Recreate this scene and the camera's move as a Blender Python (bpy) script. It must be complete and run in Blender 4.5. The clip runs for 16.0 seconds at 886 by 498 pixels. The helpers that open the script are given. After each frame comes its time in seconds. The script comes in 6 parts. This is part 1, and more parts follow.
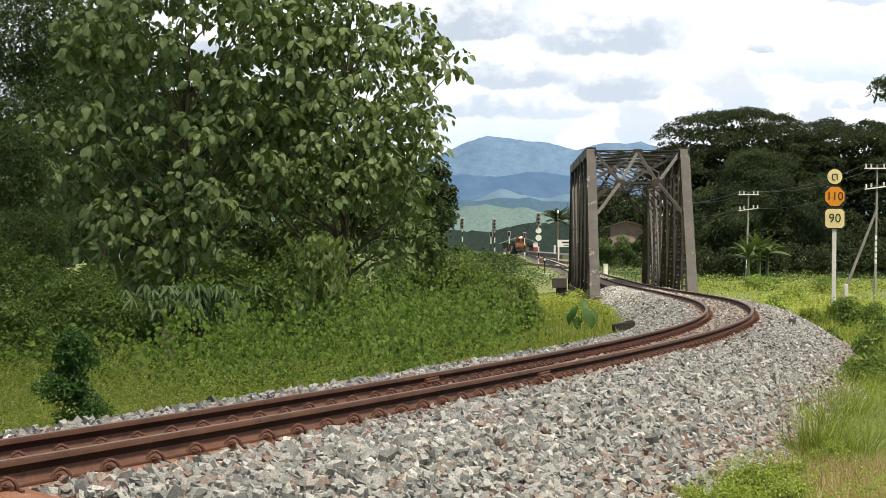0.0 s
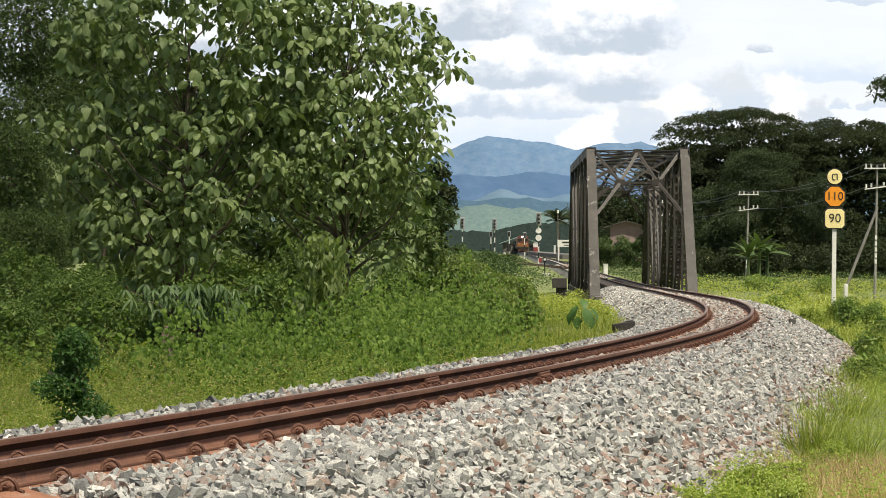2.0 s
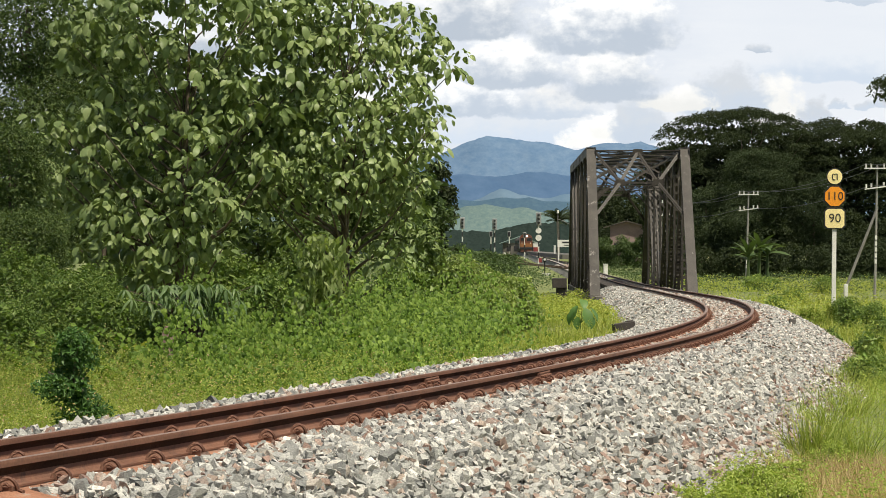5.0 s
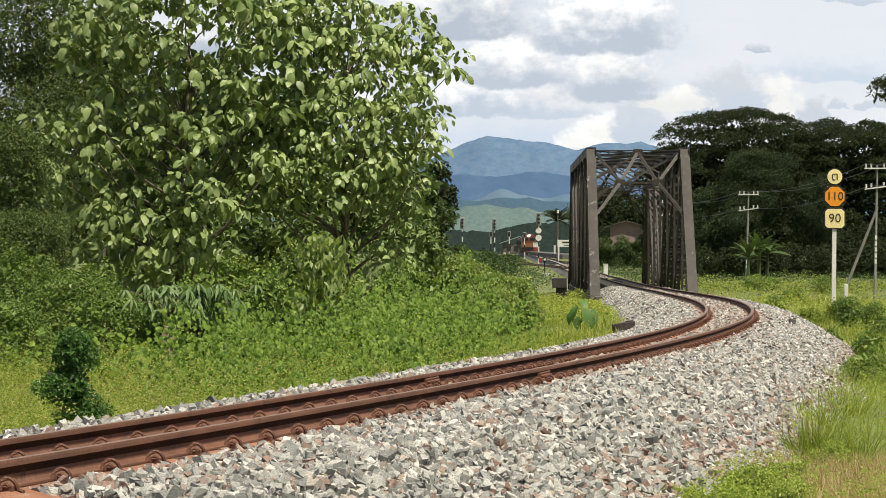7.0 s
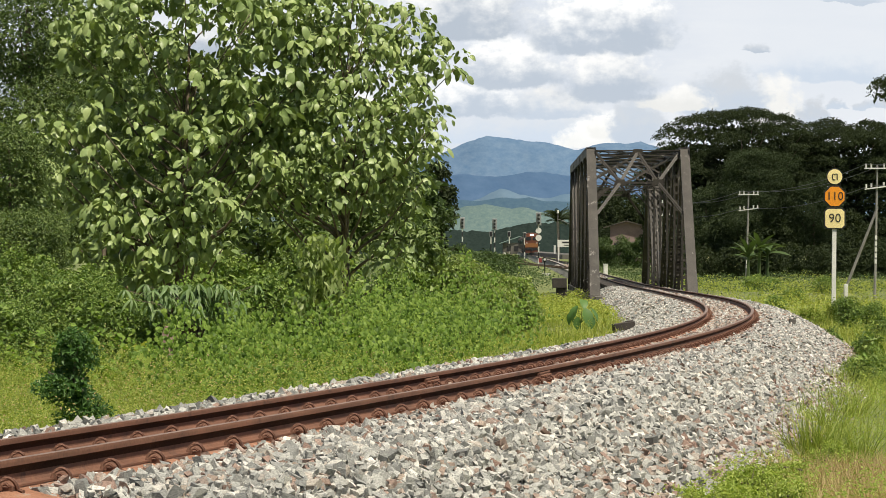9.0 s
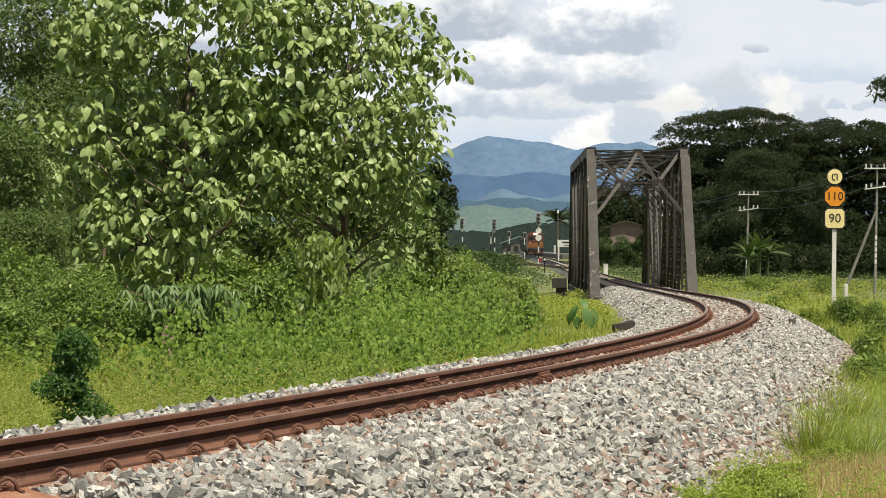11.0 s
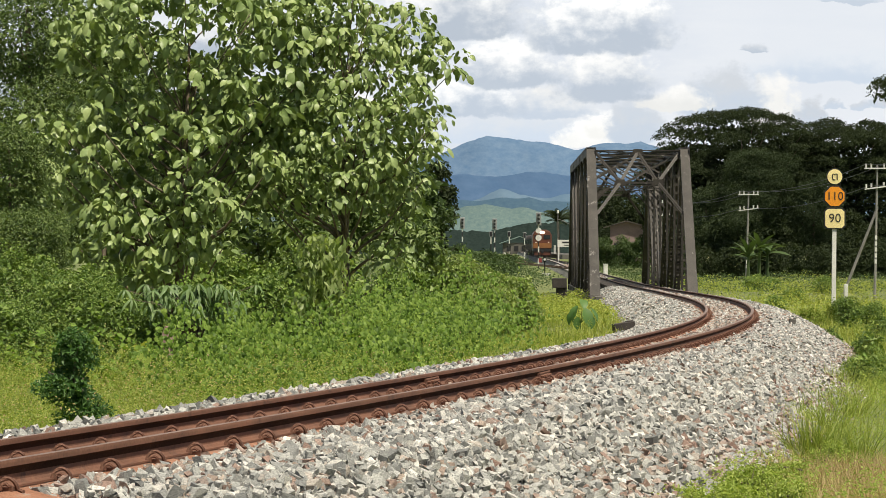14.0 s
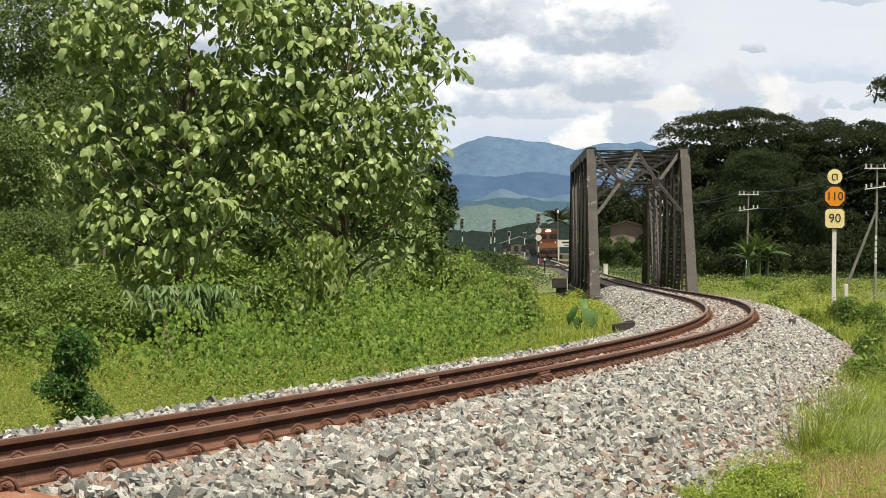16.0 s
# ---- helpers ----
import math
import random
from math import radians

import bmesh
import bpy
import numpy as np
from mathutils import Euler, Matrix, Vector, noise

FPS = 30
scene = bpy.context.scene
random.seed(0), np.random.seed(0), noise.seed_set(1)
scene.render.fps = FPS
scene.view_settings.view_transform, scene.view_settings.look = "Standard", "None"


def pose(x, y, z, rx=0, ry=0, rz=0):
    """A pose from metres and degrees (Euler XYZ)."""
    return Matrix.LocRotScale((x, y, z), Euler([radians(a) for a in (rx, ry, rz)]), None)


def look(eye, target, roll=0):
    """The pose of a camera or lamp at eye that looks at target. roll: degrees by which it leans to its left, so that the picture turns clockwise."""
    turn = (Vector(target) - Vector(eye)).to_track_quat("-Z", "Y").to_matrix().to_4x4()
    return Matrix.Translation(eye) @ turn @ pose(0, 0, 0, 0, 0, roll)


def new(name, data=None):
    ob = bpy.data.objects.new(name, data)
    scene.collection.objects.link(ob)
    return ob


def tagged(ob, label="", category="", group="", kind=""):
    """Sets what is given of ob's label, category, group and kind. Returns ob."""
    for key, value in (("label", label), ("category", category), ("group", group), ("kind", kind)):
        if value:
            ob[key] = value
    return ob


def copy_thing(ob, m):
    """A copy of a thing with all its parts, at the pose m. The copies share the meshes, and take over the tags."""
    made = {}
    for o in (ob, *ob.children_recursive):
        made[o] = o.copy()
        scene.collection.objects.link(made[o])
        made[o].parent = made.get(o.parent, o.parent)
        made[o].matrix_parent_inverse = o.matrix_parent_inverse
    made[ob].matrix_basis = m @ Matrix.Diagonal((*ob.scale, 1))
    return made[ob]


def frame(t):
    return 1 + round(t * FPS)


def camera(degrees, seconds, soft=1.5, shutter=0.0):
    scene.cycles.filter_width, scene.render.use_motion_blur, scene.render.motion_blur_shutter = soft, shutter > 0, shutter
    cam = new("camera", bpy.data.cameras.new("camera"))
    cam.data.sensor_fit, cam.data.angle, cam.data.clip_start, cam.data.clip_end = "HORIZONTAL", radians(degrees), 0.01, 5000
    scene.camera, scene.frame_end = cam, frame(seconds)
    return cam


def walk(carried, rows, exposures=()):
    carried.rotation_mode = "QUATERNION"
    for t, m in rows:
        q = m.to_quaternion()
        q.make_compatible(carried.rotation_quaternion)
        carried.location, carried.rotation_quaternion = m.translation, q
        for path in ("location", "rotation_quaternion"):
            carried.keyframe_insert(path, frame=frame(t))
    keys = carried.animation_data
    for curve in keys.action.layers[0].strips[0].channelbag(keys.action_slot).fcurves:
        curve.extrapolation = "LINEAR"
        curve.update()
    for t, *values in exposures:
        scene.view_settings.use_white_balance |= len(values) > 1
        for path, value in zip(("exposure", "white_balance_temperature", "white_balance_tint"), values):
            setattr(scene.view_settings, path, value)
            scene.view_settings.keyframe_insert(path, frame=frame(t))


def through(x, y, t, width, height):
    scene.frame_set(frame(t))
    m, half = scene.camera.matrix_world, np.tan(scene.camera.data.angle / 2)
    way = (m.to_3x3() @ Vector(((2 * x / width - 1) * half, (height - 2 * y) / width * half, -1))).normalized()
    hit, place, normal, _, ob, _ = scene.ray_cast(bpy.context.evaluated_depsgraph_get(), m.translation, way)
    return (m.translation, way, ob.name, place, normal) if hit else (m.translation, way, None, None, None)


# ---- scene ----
cam = camera(19.494, 16.0, soft=0.7)
EYE = (0.0, 0.0, 1.027)
walk(cam, [(0.0, pose(*EYE, 89.9, 0, 0)), (16.0, pose(*EYE, 89.9, 0, 0))],
     exposures=[(0.0, 0.55), (1.5, 0.47), (3.0, 0.37), (4.5, 0.28), (6.5, 0.21), (9.0, 0.2), (16.0, 0.2)])

# ---------------------------------------------------------------- light
SUN_ELEVATION, SUN_AZIMUTH = 63.0, 140.0   # azimuth in degrees, clockwise from +y
world = bpy.data.worlds.new("world")
scene.world = world
world.use_nodes = True
wn, wl = world.node_tree.nodes, world.node_tree.links
sky = wn.new("ShaderNodeTexSky")
sky.sky_type = "NISHITA"
sky.sun_disc = False
sky.sun_elevation, sky.sun_rotation = radians(SUN_ELEVATION), radians(SUN_AZIMUTH)
sky.air_density, sky.dust_density = 1.0, 1.5
wn["Background"].inputs["Strength"].default_value = 0.05
wl.new(sky.outputs["Color"], wn["Background"].inputs["Color"])

sun = new("sun", bpy.data.lights.new("sun", "SUN"))
sun.data.energy, sun.data.angle, sun.data.color = 5.0, radians(0.6), (1.0, 0.92, 0.76)
_e, _a = radians(SUN_ELEVATION), radians(SUN_AZIMUTH)
sun.matrix_world = look((0, 0, 60), Vector((0, 0, 60)) - Vector((math.cos(_e) * math.sin(_a), math.cos(_e) * math.cos(_a), math.sin(_e))))


# ---------------------------------------------------------------- materials
def material(name):
    m = bpy.data.materials.new(name)
    m.use_nodes = True
    return m, m.node_tree.nodes, m.node_tree.links, m.node_tree.nodes["Principled BSDF"]


def ramp(n, stops):
    r = n.new("ShaderNodeValToRGB")
    e = r.color_ramp.elements
    e[0].position, e[0].color = stops[0][0], (*stops[0][1], 1)
    e[1].position, e[1].color = stops[-1][0], (*stops[-1][1], 1)
    for p, c in stops[1:-1]:
        k = e.new(p)
        k.color = (*c, 1)
    return r


def noise_node(n, l, scale, detail=4.0, rough=0.55, coord="Object", stretch=None):
    tc = n.new("ShaderNodeTexCoord")
    t = n.new("ShaderNodeTexNoise")
    t.inputs["Scale"].default_value, t.inputs["Detail"].default_value, t.inputs["Roughness"].default_value = scale, detail, rough
    if stretch:
        mp = n.new("ShaderNodeMapping")
        mp.inputs["Scale"].default_value = stretch
        l.new(tc.outputs[coord], mp.inputs["Vector"])
        l.new(mp.outputs["Vector"], t.inputs["Vector"])
    else:
        l.new(tc.outputs[coord], t.inputs["Vector"])
    return t


def mix_rgb(n, l, fac, a, b, kind="MIX"):
    m = n.new("ShaderNodeMix")
    m.data_type, m.blend_type = "RGBA", kind
    for sock, v in ((m.inputs["Factor"], fac), (m.inputs["A"], a), (m.inputs["B"], b)):
        if hasattr(v, "links"):
            l.new(v, sock)
        elif sock.type == "RGBA":
            sock.default_value = (*v, 1)
        else:
            sock.default_value = v
    for o in m.outputs:
        if o.type == "RGBA":
            return o


def surface(name, c1, c2, scale=3.0, rough=0.7, metal=0.0, fine=40.0, bump=0.3, dist=0.01, c3=None, wear=0.62, stretch=None):
    """A worn surface: two colours in large patches, fine grain, and a third colour in spots."""
    m, n, l, b = material(name)
    big = noise_node(n, l, scale, 5, 0.6, stretch=stretch)
    r = ramp(n, [(0.32, c1), (0.68, c2)])
    l.new(big.outputs["Fac"], r.inputs["Fac"])
    col = r.outputs["Color"]
    small = noise_node(n, l, fine, 3, 0.6)
    if c3:
        spot = noise_node(n, l, scale * 2.3, 6, 0.7)
        rs = ramp(n, [(wear - 0.04, (0, 0, 0)), (wear + 0.05, (1, 1, 1))])
        l.new(spot.outputs["Fac"], rs.inputs["Fac"])
        col = mix_rgb(n, l, rs.outputs["Color"], col, c3)
    rg = ramp(n, [(0.25, (0.72, 0.72, 0.72)), (0.75, (1.2, 1.2, 1.2))])
    l.new(small.outputs["Fac"], rg.inputs["Fac"])
    col = mix_rgb(n, l, 1.0, col, rg.outputs["Color"], "MULTIPLY")
    l.new(col, b.inputs["Base Color"])
    b.inputs["Roughness"].default_value, b.inputs["Metallic"].default_value = rough, metal
    bp = n.new("ShaderNodeBump")
    bp.inputs["Strength"].default_value, bp.inputs["Distance"].default_value = bump, dist
    l.new(small.outputs["Fac"], bp.inputs["Height"])
    l.new(bp.outputs["Normal"], b.inputs["Normal"])
    return m


def leafy(name, dark, mid, light, rough=0.45, through=0.35, patch=0.35, island=0.5, gloss=0.35):
    """Leaves: colour varies from leaf to leaf and in patches over the plant; some light passes through."""
    m, n, l, b = material(name)
    g = n.new("ShaderNodeNewGeometry")
    oi = n.new("ShaderNodeObjectInfo")
    big = noise_node(n, l, patch, 3, 0.6)
    isl = n.new("ShaderNodeMath")
    isl.operation = "ADD"
    l.new(g.outputs["Random Per Island"], isl.inputs[0])
    l.new(oi.outputs["Random"], isl.inputs[1])
    fr = n.new("ShaderNodeMath")
    fr.operation = "FRACT"
    l.new(isl.outputs[0], fr.inputs[0])
    mx = n.new("ShaderNodeMath")
    mx.operation = "MULTIPLY_ADD"
    l.new(fr.outputs[0], mx.inputs[0])
    mx.inputs[1].default_value = island
    sc = n.new("ShaderNodeMath")
    sc.operation = "MULTIPLY"
    l.new(big.outputs["Fac"], sc.inputs[0])
    sc.inputs[1].default_value = 1.0 - island + 0.15
    l.new(sc.outputs[0], mx.inputs[2])
    r = ramp(n, [(0.15, dark), (0.5, mid), (0.9, light)])
    l.new(mx.outputs[0], r.inputs["Fac"])
    l.new(r.outputs["Color"], b.inputs["Base Color"])
    b.inputs["Roughness"].default_value = rough
    b.inputs["Specular IOR Level"].default_value = gloss
    tr = n.new("ShaderNodeBsdfTranslucent")
    warm = mix_rgb(n, l, 1.0, r.outputs["Color"], (1.25, 1.35, 0.55), "MULTIPLY")
    l.new(warm, tr.inputs["Color"])
    ms = n.new("ShaderNodeMixShader")
    ms.inputs["Fac"].default_value = through
    l.new(b.outputs["BSDF"], ms.inputs[1])
    l.new(tr.outputs["BSDF"], ms.inputs[2])
    l.new(ms.outputs["Shader"], n["Material Output"].inputs["Surface"])
    return m


def plain(name, c, rough=0.5, metal=0.0, emit=0.0):
    m = surface(name, c, tuple(v * 0.86 for v in c), 2.0, rough, metal, 60, 0.1, 0.004)
    if emit:
        b = m.node_tree.nodes["Principled BSDF"]
        b.inputs["Emission Color"].default_value, b.inputs["Emission Strength"].default_value = (*c, 1), emit
    return m


def stone_mat(name, stops, rough=0.85):
    m, n, l, b = material(name)
    g = n.new("ShaderNodeNewGeometry")
    oi = n.new("ShaderNodeObjectInfo")
    ad = n.new("ShaderNodeMath")
    ad.operation = "ADD"
    l.new(g.outputs["Random Per Island"], ad.inputs[0])
    l.new(oi.outputs["Random"], ad.inputs[1])
    fr = n.new("ShaderNodeMath")
    fr.operation = "FRACT"
    l.new(ad.outputs[0], fr.inputs[0])
    r = ramp(n, stops)
    l.new(fr.outputs[0], r.inputs["Fac"])
    small = noise_node(n, l, 75, 7, 0.75, stretch=(1.0, 1.0, 2.6))
    rg = ramp(n, [(0.32, (0.4, 0.4, 0.41)), (0.66, (1.3, 1.29, 1.26))])
    l.new(small.outputs["Fac"], rg.inputs["Fac"])
    l.new(mix_rgb(n, l, 1.0, r.outputs["Color"], rg.outputs["Color"], "MULTIPLY"), b.inputs["Base Color"])
    b.inputs["Roughness"].default_value = rough
    bp = n.new("ShaderNodeBump")
    bp.inputs["Strength"].default_value, bp.inputs["Distance"].default_value = 0.5, 0.008
    l.new(small.outputs["Fac"], bp.inputs["Height"])
    l.new(bp.outputs["Normal"], b.inputs["Normal"])
    return m


M_STONE = stone_mat("grey_ballast_stone", [(0.0, (0.175, 0.18, 0.174)), (0.25, (0.31, 0.315, 0.298)), (0.5, (0.42, 0.42, 0.394)), (0.74, (0.51, 0.506, 0.476)),
                                           (0.79, (0.4, 0.335, 0.275)), (0.85, (0.26, 0.175, 0.14)), (0.88, (0.48, 0.465, 0.425)), (0.95, (0.59, 0.575, 0.53)), (1.0, (0.76, 0.73, 0.68))])
M_RUST_STONE = stone_mat("rust_stained_stone", [(0.0, (0.19, 0.12, 0.095)), (0.35, (0.3, 0.205, 0.165)), (0.7, (0.4, 0.325, 0.275)), (1.0, (0.47, 0.425, 0.375))])
M_BALLAST_BED = surface("ballast_bed", (0.28, 0.272, 0.252), (0.36, 0.35, 0.326), 1.2, 0.95, 0, 30, 0.8, 0.03, (0.16, 0.115, 0.09))
M_RAIL = surface("rusted_rail", (0.135, 0.064, 0.04), (0.215, 0.1, 0.06), 2.0, 0.75, 0.1, 60, 0.25, 0.003, (0.1, 0.052, 0.037))
M_RAIL_TOP = surface("worn_rail_head", (0.19, 0.125, 0.095), (0.27, 0.19, 0.155), 1.5, 0.6, 0.2, 80, 0.08, 0.001)
M_RAIL_DARK = surface("dark_bridge_rail", (0.06, 0.04, 0.03), (0.1, 0.068, 0.05), 2.0, 0.6, 0.3, 60, 0.2, 0.003)
# shadow of the rail head, painted on as a darker brown
M_WEB_SHADE = surface("shade_dark_rail_web", (0.035, 0.018, 0.011), (0.06, 0.03, 0.018), 2.0, 0.95, 0.0, 60, 0.2, 0.003, (0.09, 0.045, 0.027), 0.66)
M_WEB_SHADE.node_tree.nodes["Principled BSDF"].inputs["Specular IOR Level"].default_value = 0.1
M_DUST = surface("rust_dust", (0.24, 0.105, 0.058), (0.33, 0.165, 0.1), 4, 0.95, 0, 60, 0.6, 0.006, (0.3, 0.24, 0.2), 0.6)
M_CLIP = surface("rusted_clip", (0.13, 0.062, 0.04), (0.2, 0.095, 0.06), 5, 0.75, 0.15, 90, 0.3, 0.002)
M_SLEEPER = surface("dusty_concrete", (0.3, 0.17, 0.11), (0.36, 0.26, 0.2), 1.5, 0.9, 0, 50, 0.4, 0.004)
M_TIMBER = surface("dark_timber", (0.03, 0.026, 0.023), (0.058, 0.049, 0.042), 3, 0.85, 0, 40, 0.4, 0.006)
M_STEEL = surface("weathered_brown_steel", (0.037, 0.033, 0.029), (0.068, 0.06, 0.052), 0.9, 0.56, 0.0, 18, 0.15, 0.004, (0.25, 0.235, 0.21), 0.645)
M_STEEL.node_tree.nodes["Principled BSDF"].inputs["Specular IOR Level"].default_value = 0.25
M_CONCRETE = surface("stained_concrete", (0.09, 0.084, 0.074), (0.17, 0.16, 0.145), 0.6, 0.9, 0, 20, 0.3, 0.006)
M_GROUND = surface("grassy_soil", (0.12, 0.155, 0.045), (0.19, 0.21, 0.068), 0.15, 0.95, 0, 3.0, 0.6, 0.08, (0.23, 0.2, 0.11), 0.66)
M_BARK = surface("grey_bark", (0.1, 0.075, 0.05), (0.2, 0.16, 0.115), 2.5, 0.9, 0, 14, 0.6, 0.02, stretch=(1, 1, 0.2))
M_TEAK = leafy("teak_leaf", (0.14, 0.198, 0.07), (0.225, 0.3, 0.107), (0.34, 0.41, 0.165), 0.42, 0.13, 0.35, 0.55, 0.32)
M_FINE = leafy("feathery_leaf", (0.072, 0.112, 0.04), (0.13, 0.19, 0.06), (0.225, 0.285, 0.1), 0.5, 0.22, 0.35, 0.6)
M_VINE = leafy("vine_leaf", (0.055, 0.1, 0.017), (0.125, 0.21, 0.032), (0.225, 0.315, 0.06), 0.5, 0.35, 0.7, 0.65, 0.2)
M_GRASS = leafy("grass_blade", (0.16, 0.218, 0.042), (0.28, 0.335, 0.062), (0.45, 0.45, 0.125), 0.5, 0.42, 0.4)
M_DRY = leafy("dry_grass", (0.3, 0.225, 0.105), (0.43, 0.325, 0.17), (0.54, 0.42, 0.24), 0.7, 0.3, 0.6)
M_WEED = leafy("weed_leaf", (0.1, 0.16, 0.026), (0.205, 0.272, 0.045), (0.39, 0.405, 0.11), 0.5, 0.4, 1.6, 0.55)
M_FRESH = leafy("fresh_weed_leaf", (0.16, 0.235, 0.04), (0.27, 0.35, 0.065), (0.43, 0.48, 0.14), 0.5, 0.4, 1.2, 0.55)
# near-black leaf colour stands in for cloud shade over the woods
M_DARK = leafy("shade_toned_wood_leaf", (0.036, 0.047, 0.026), (0.046, 0.06, 0.033), (0.062, 0.078, 0.043), 0.9, 0.22, 0.08, 0.35, 0.03)
M_SHRUB = leafy("shrub_leaf", (0.07, 0.122, 0.03), (0.146, 0.227, 0.0494), (0.28, 0.36, 0.095), 0.5, 0.22, 0.4, 0.6)
M_PALE = leafy("pale_hanging_leaf", (0.14, 0.195, 0.066), (0.24, 0.305, 0.105), (0.37, 0.43, 0.17), 0.45, 0.4)
M_GREYGREEN = leafy("grey_green_leaf", (0.09, 0.15, 0.06), (0.15, 0.23, 0.09), (0.24, 0.32, 0.14), 0.45, 0.3)
M_DEEP = leafy("deep_green_leaf", (0.05, 0.11, 0.034), (0.08, 0.165, 0.045), (0.13, 0.23, 0.06), 0.45, 0.3, 0.8)
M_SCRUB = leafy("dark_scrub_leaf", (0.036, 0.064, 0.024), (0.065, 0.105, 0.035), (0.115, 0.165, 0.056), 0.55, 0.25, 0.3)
# dimmed leaf colour, likewise for the shade over the woods
M_WOOD = leafy("dim_wood_leaf", (0.044, 0.06, 0.034), (0.06, 0.08, 0.044), (0.08, 0.104, 0.056), 0.85, 0.22, 0.15, 0.4, 0.05)
M_WHITE = plain("white_paint", (0.78, 0.77, 0.72), 0.5)
M_BLACK = plain("black_paint", (0.02, 0.02, 0.022), 0.5)
M_GREY = plain("grey_paint", (0.32, 0.33, 0.33), 0.5)
M_RED = plain("red_paint", (0.26, 0.045, 0.04), 0.5)
M_POLE = surface("old_grey_pole", (0.2, 0.19, 0.175), (0.32, 0.31, 0.29), 1.0, 0.8, 0, 20, 0.3, 0.005)


# ---------------------------------------------------------------- building helpers
class Build:
    """Collects simple solids into one mesh."""

    def __init__(self):
        self.v, self.f = [], []

    def add(self, vs, fs):
        o = len(self.v)
        self.v += [tuple(p) for p in vs]
        self.f += [tuple(i + o for i in f) for f in fs]
        return self

    def box(self, c, size, m=None):
        x, y, z = (s / 2 for s in size)
        vs = [Vector(p) for p in ((-x, -y, -z), (x, -y, -z), (x, y, -z), (-x, y, -z), (-x, -y, z), (x, -y, z), (x, y, z), (-x, y, z))]
        vs = [(m @ p if m else p) + Vector(c) for p in vs]
        return self.add(vs, [(0, 3, 2, 1), (4, 5, 6, 7), (0, 1, 5, 4), (1, 2, 6, 5), (2, 3, 7, 6), (3, 0, 4, 7)])

    def beam(self, p, q, w, h, up=(0, 0, 1), shift=0.0, lift=0.0):
        """A bar of width w and height h from p to q, moved sideways by shift and up by lift."""
        p, q = Vector(p), Vector(q)
        d = (q - p).normalized()
        side = d.cross(Vector(up)).normalized()
        top = side.cross(d).normalized()
        off = side * shift + top * lift
        vs = []
        for e in (p + off, q + off):
            for a, b in ((-1, -1), (1, -1), (1, 1), (-1, 1)):
                vs.append(e + side * (a * w / 2) + top * (b * h / 2))
        return self.add(vs, [(0, 1, 2, 3), (7, 6, 5, 4), (0, 4, 5, 1), (1, 5, 6, 2), (2, 6, 7, 3), (3, 7, 4, 0)])

    def tube(self, pts, radii, n=8, caps=True):
        pts = [Vector(p) for p in pts]
        if not hasattr(radii, "__len__"):
            radii = [radii] * len(pts)
        rings = []
        ref = Vector((0.31, 0.93, 0.2))
        for i, p in enumerate(pts):
            d = (pts[min(i + 1, len(pts) - 1)] - pts[max(i - 1, 0)]).normalized()
            a = d.cross(ref)
            if a.length < 0.05:
                a = d.cross(Vector((1, 0, 0)))
            a.normalize()
            b = d.cross(a)
            rings.append([p + (a * math.cos(2 * math.pi * k / n) + b * math.sin(2 * math.pi * k / n)) * radii[i] for k in range(n)])
        vs = [v for r in rings for v in r]
        fs = [(i * n + k, i * n + (k + 1) % n, (i + 1) * n + (k + 1) % n, (i + 1) * n + k) for i in range(len(pts) - 1) for k in range(n)]
        if caps:
            fs += [tuple(range(n - 1, -1, -1)), tuple((len(pts) - 1) * n + k for k in range(n))]
        return self.add(vs, fs)

    def prism(self, outline, depth, m):
        """An outline in x, z of m's space, given a thickness along y."""
        n = len(outline)
        vs = [m @ Vector((x, y, z)) for y in (-depth / 2, depth / 2) for x, z in outline]
        fs = [tuple(range(n)), tuple(range(2 * n - 1, n - 1, -1))]
        fs += [(k, k + n, (k + 1) % n + n, (k + 1) % n) for k in range(n)]
        return self.add(vs, fs)

    def mesh(self, name, bevel=0.0, smooth=False):
        me = bpy.data.meshes.new(name)
        me.from_pydata(self.v, [], self.f)
        bm = bmesh.new()
        bm.from_mesh(me)
        bmesh.ops.recalc_face_normals(bm, faces=bm.faces)
        if bevel:
            bmesh.ops.bevel(bm, geom=list(bm.edges), offset=bevel, segments=1, affect="EDGES", clamp_overlap=True)
        bm.to_mesh(me)
        bm.free()
        if smooth:
            me.shade_smooth()
        return me


def as_mesh(data, name, bevel=0.0, smooth=False):
    return data.mesh(name, bevel, smooth) if isinstance(data, Build) else data


def part(name, data, mat, parent, label="", bevel=0.0, smooth=False):
    me = as_mesh(data, name, bevel, smooth)
    if mat and not me.materials:
        me.materials.append(mat)
    ob = new(name, me)
    ob.parent = parent
    if label:
        tagged(ob, label)
    return ob


def thing(name, data, mat, label, category, group="", kind="", bevel=0.0, smooth=False, at=None):
    """A top-level thing: a mesh, or an Empty where data is None."""
    me = as_mesh(data, name, bevel, smooth) if data is not None else None
    if me is not None and mat and not me.materials:
        me.materials.append(mat)
    ob = new(name, me)
    if at is not None:
        ob.matrix_basis = at
    return tagged(ob, label, category, group, kind)


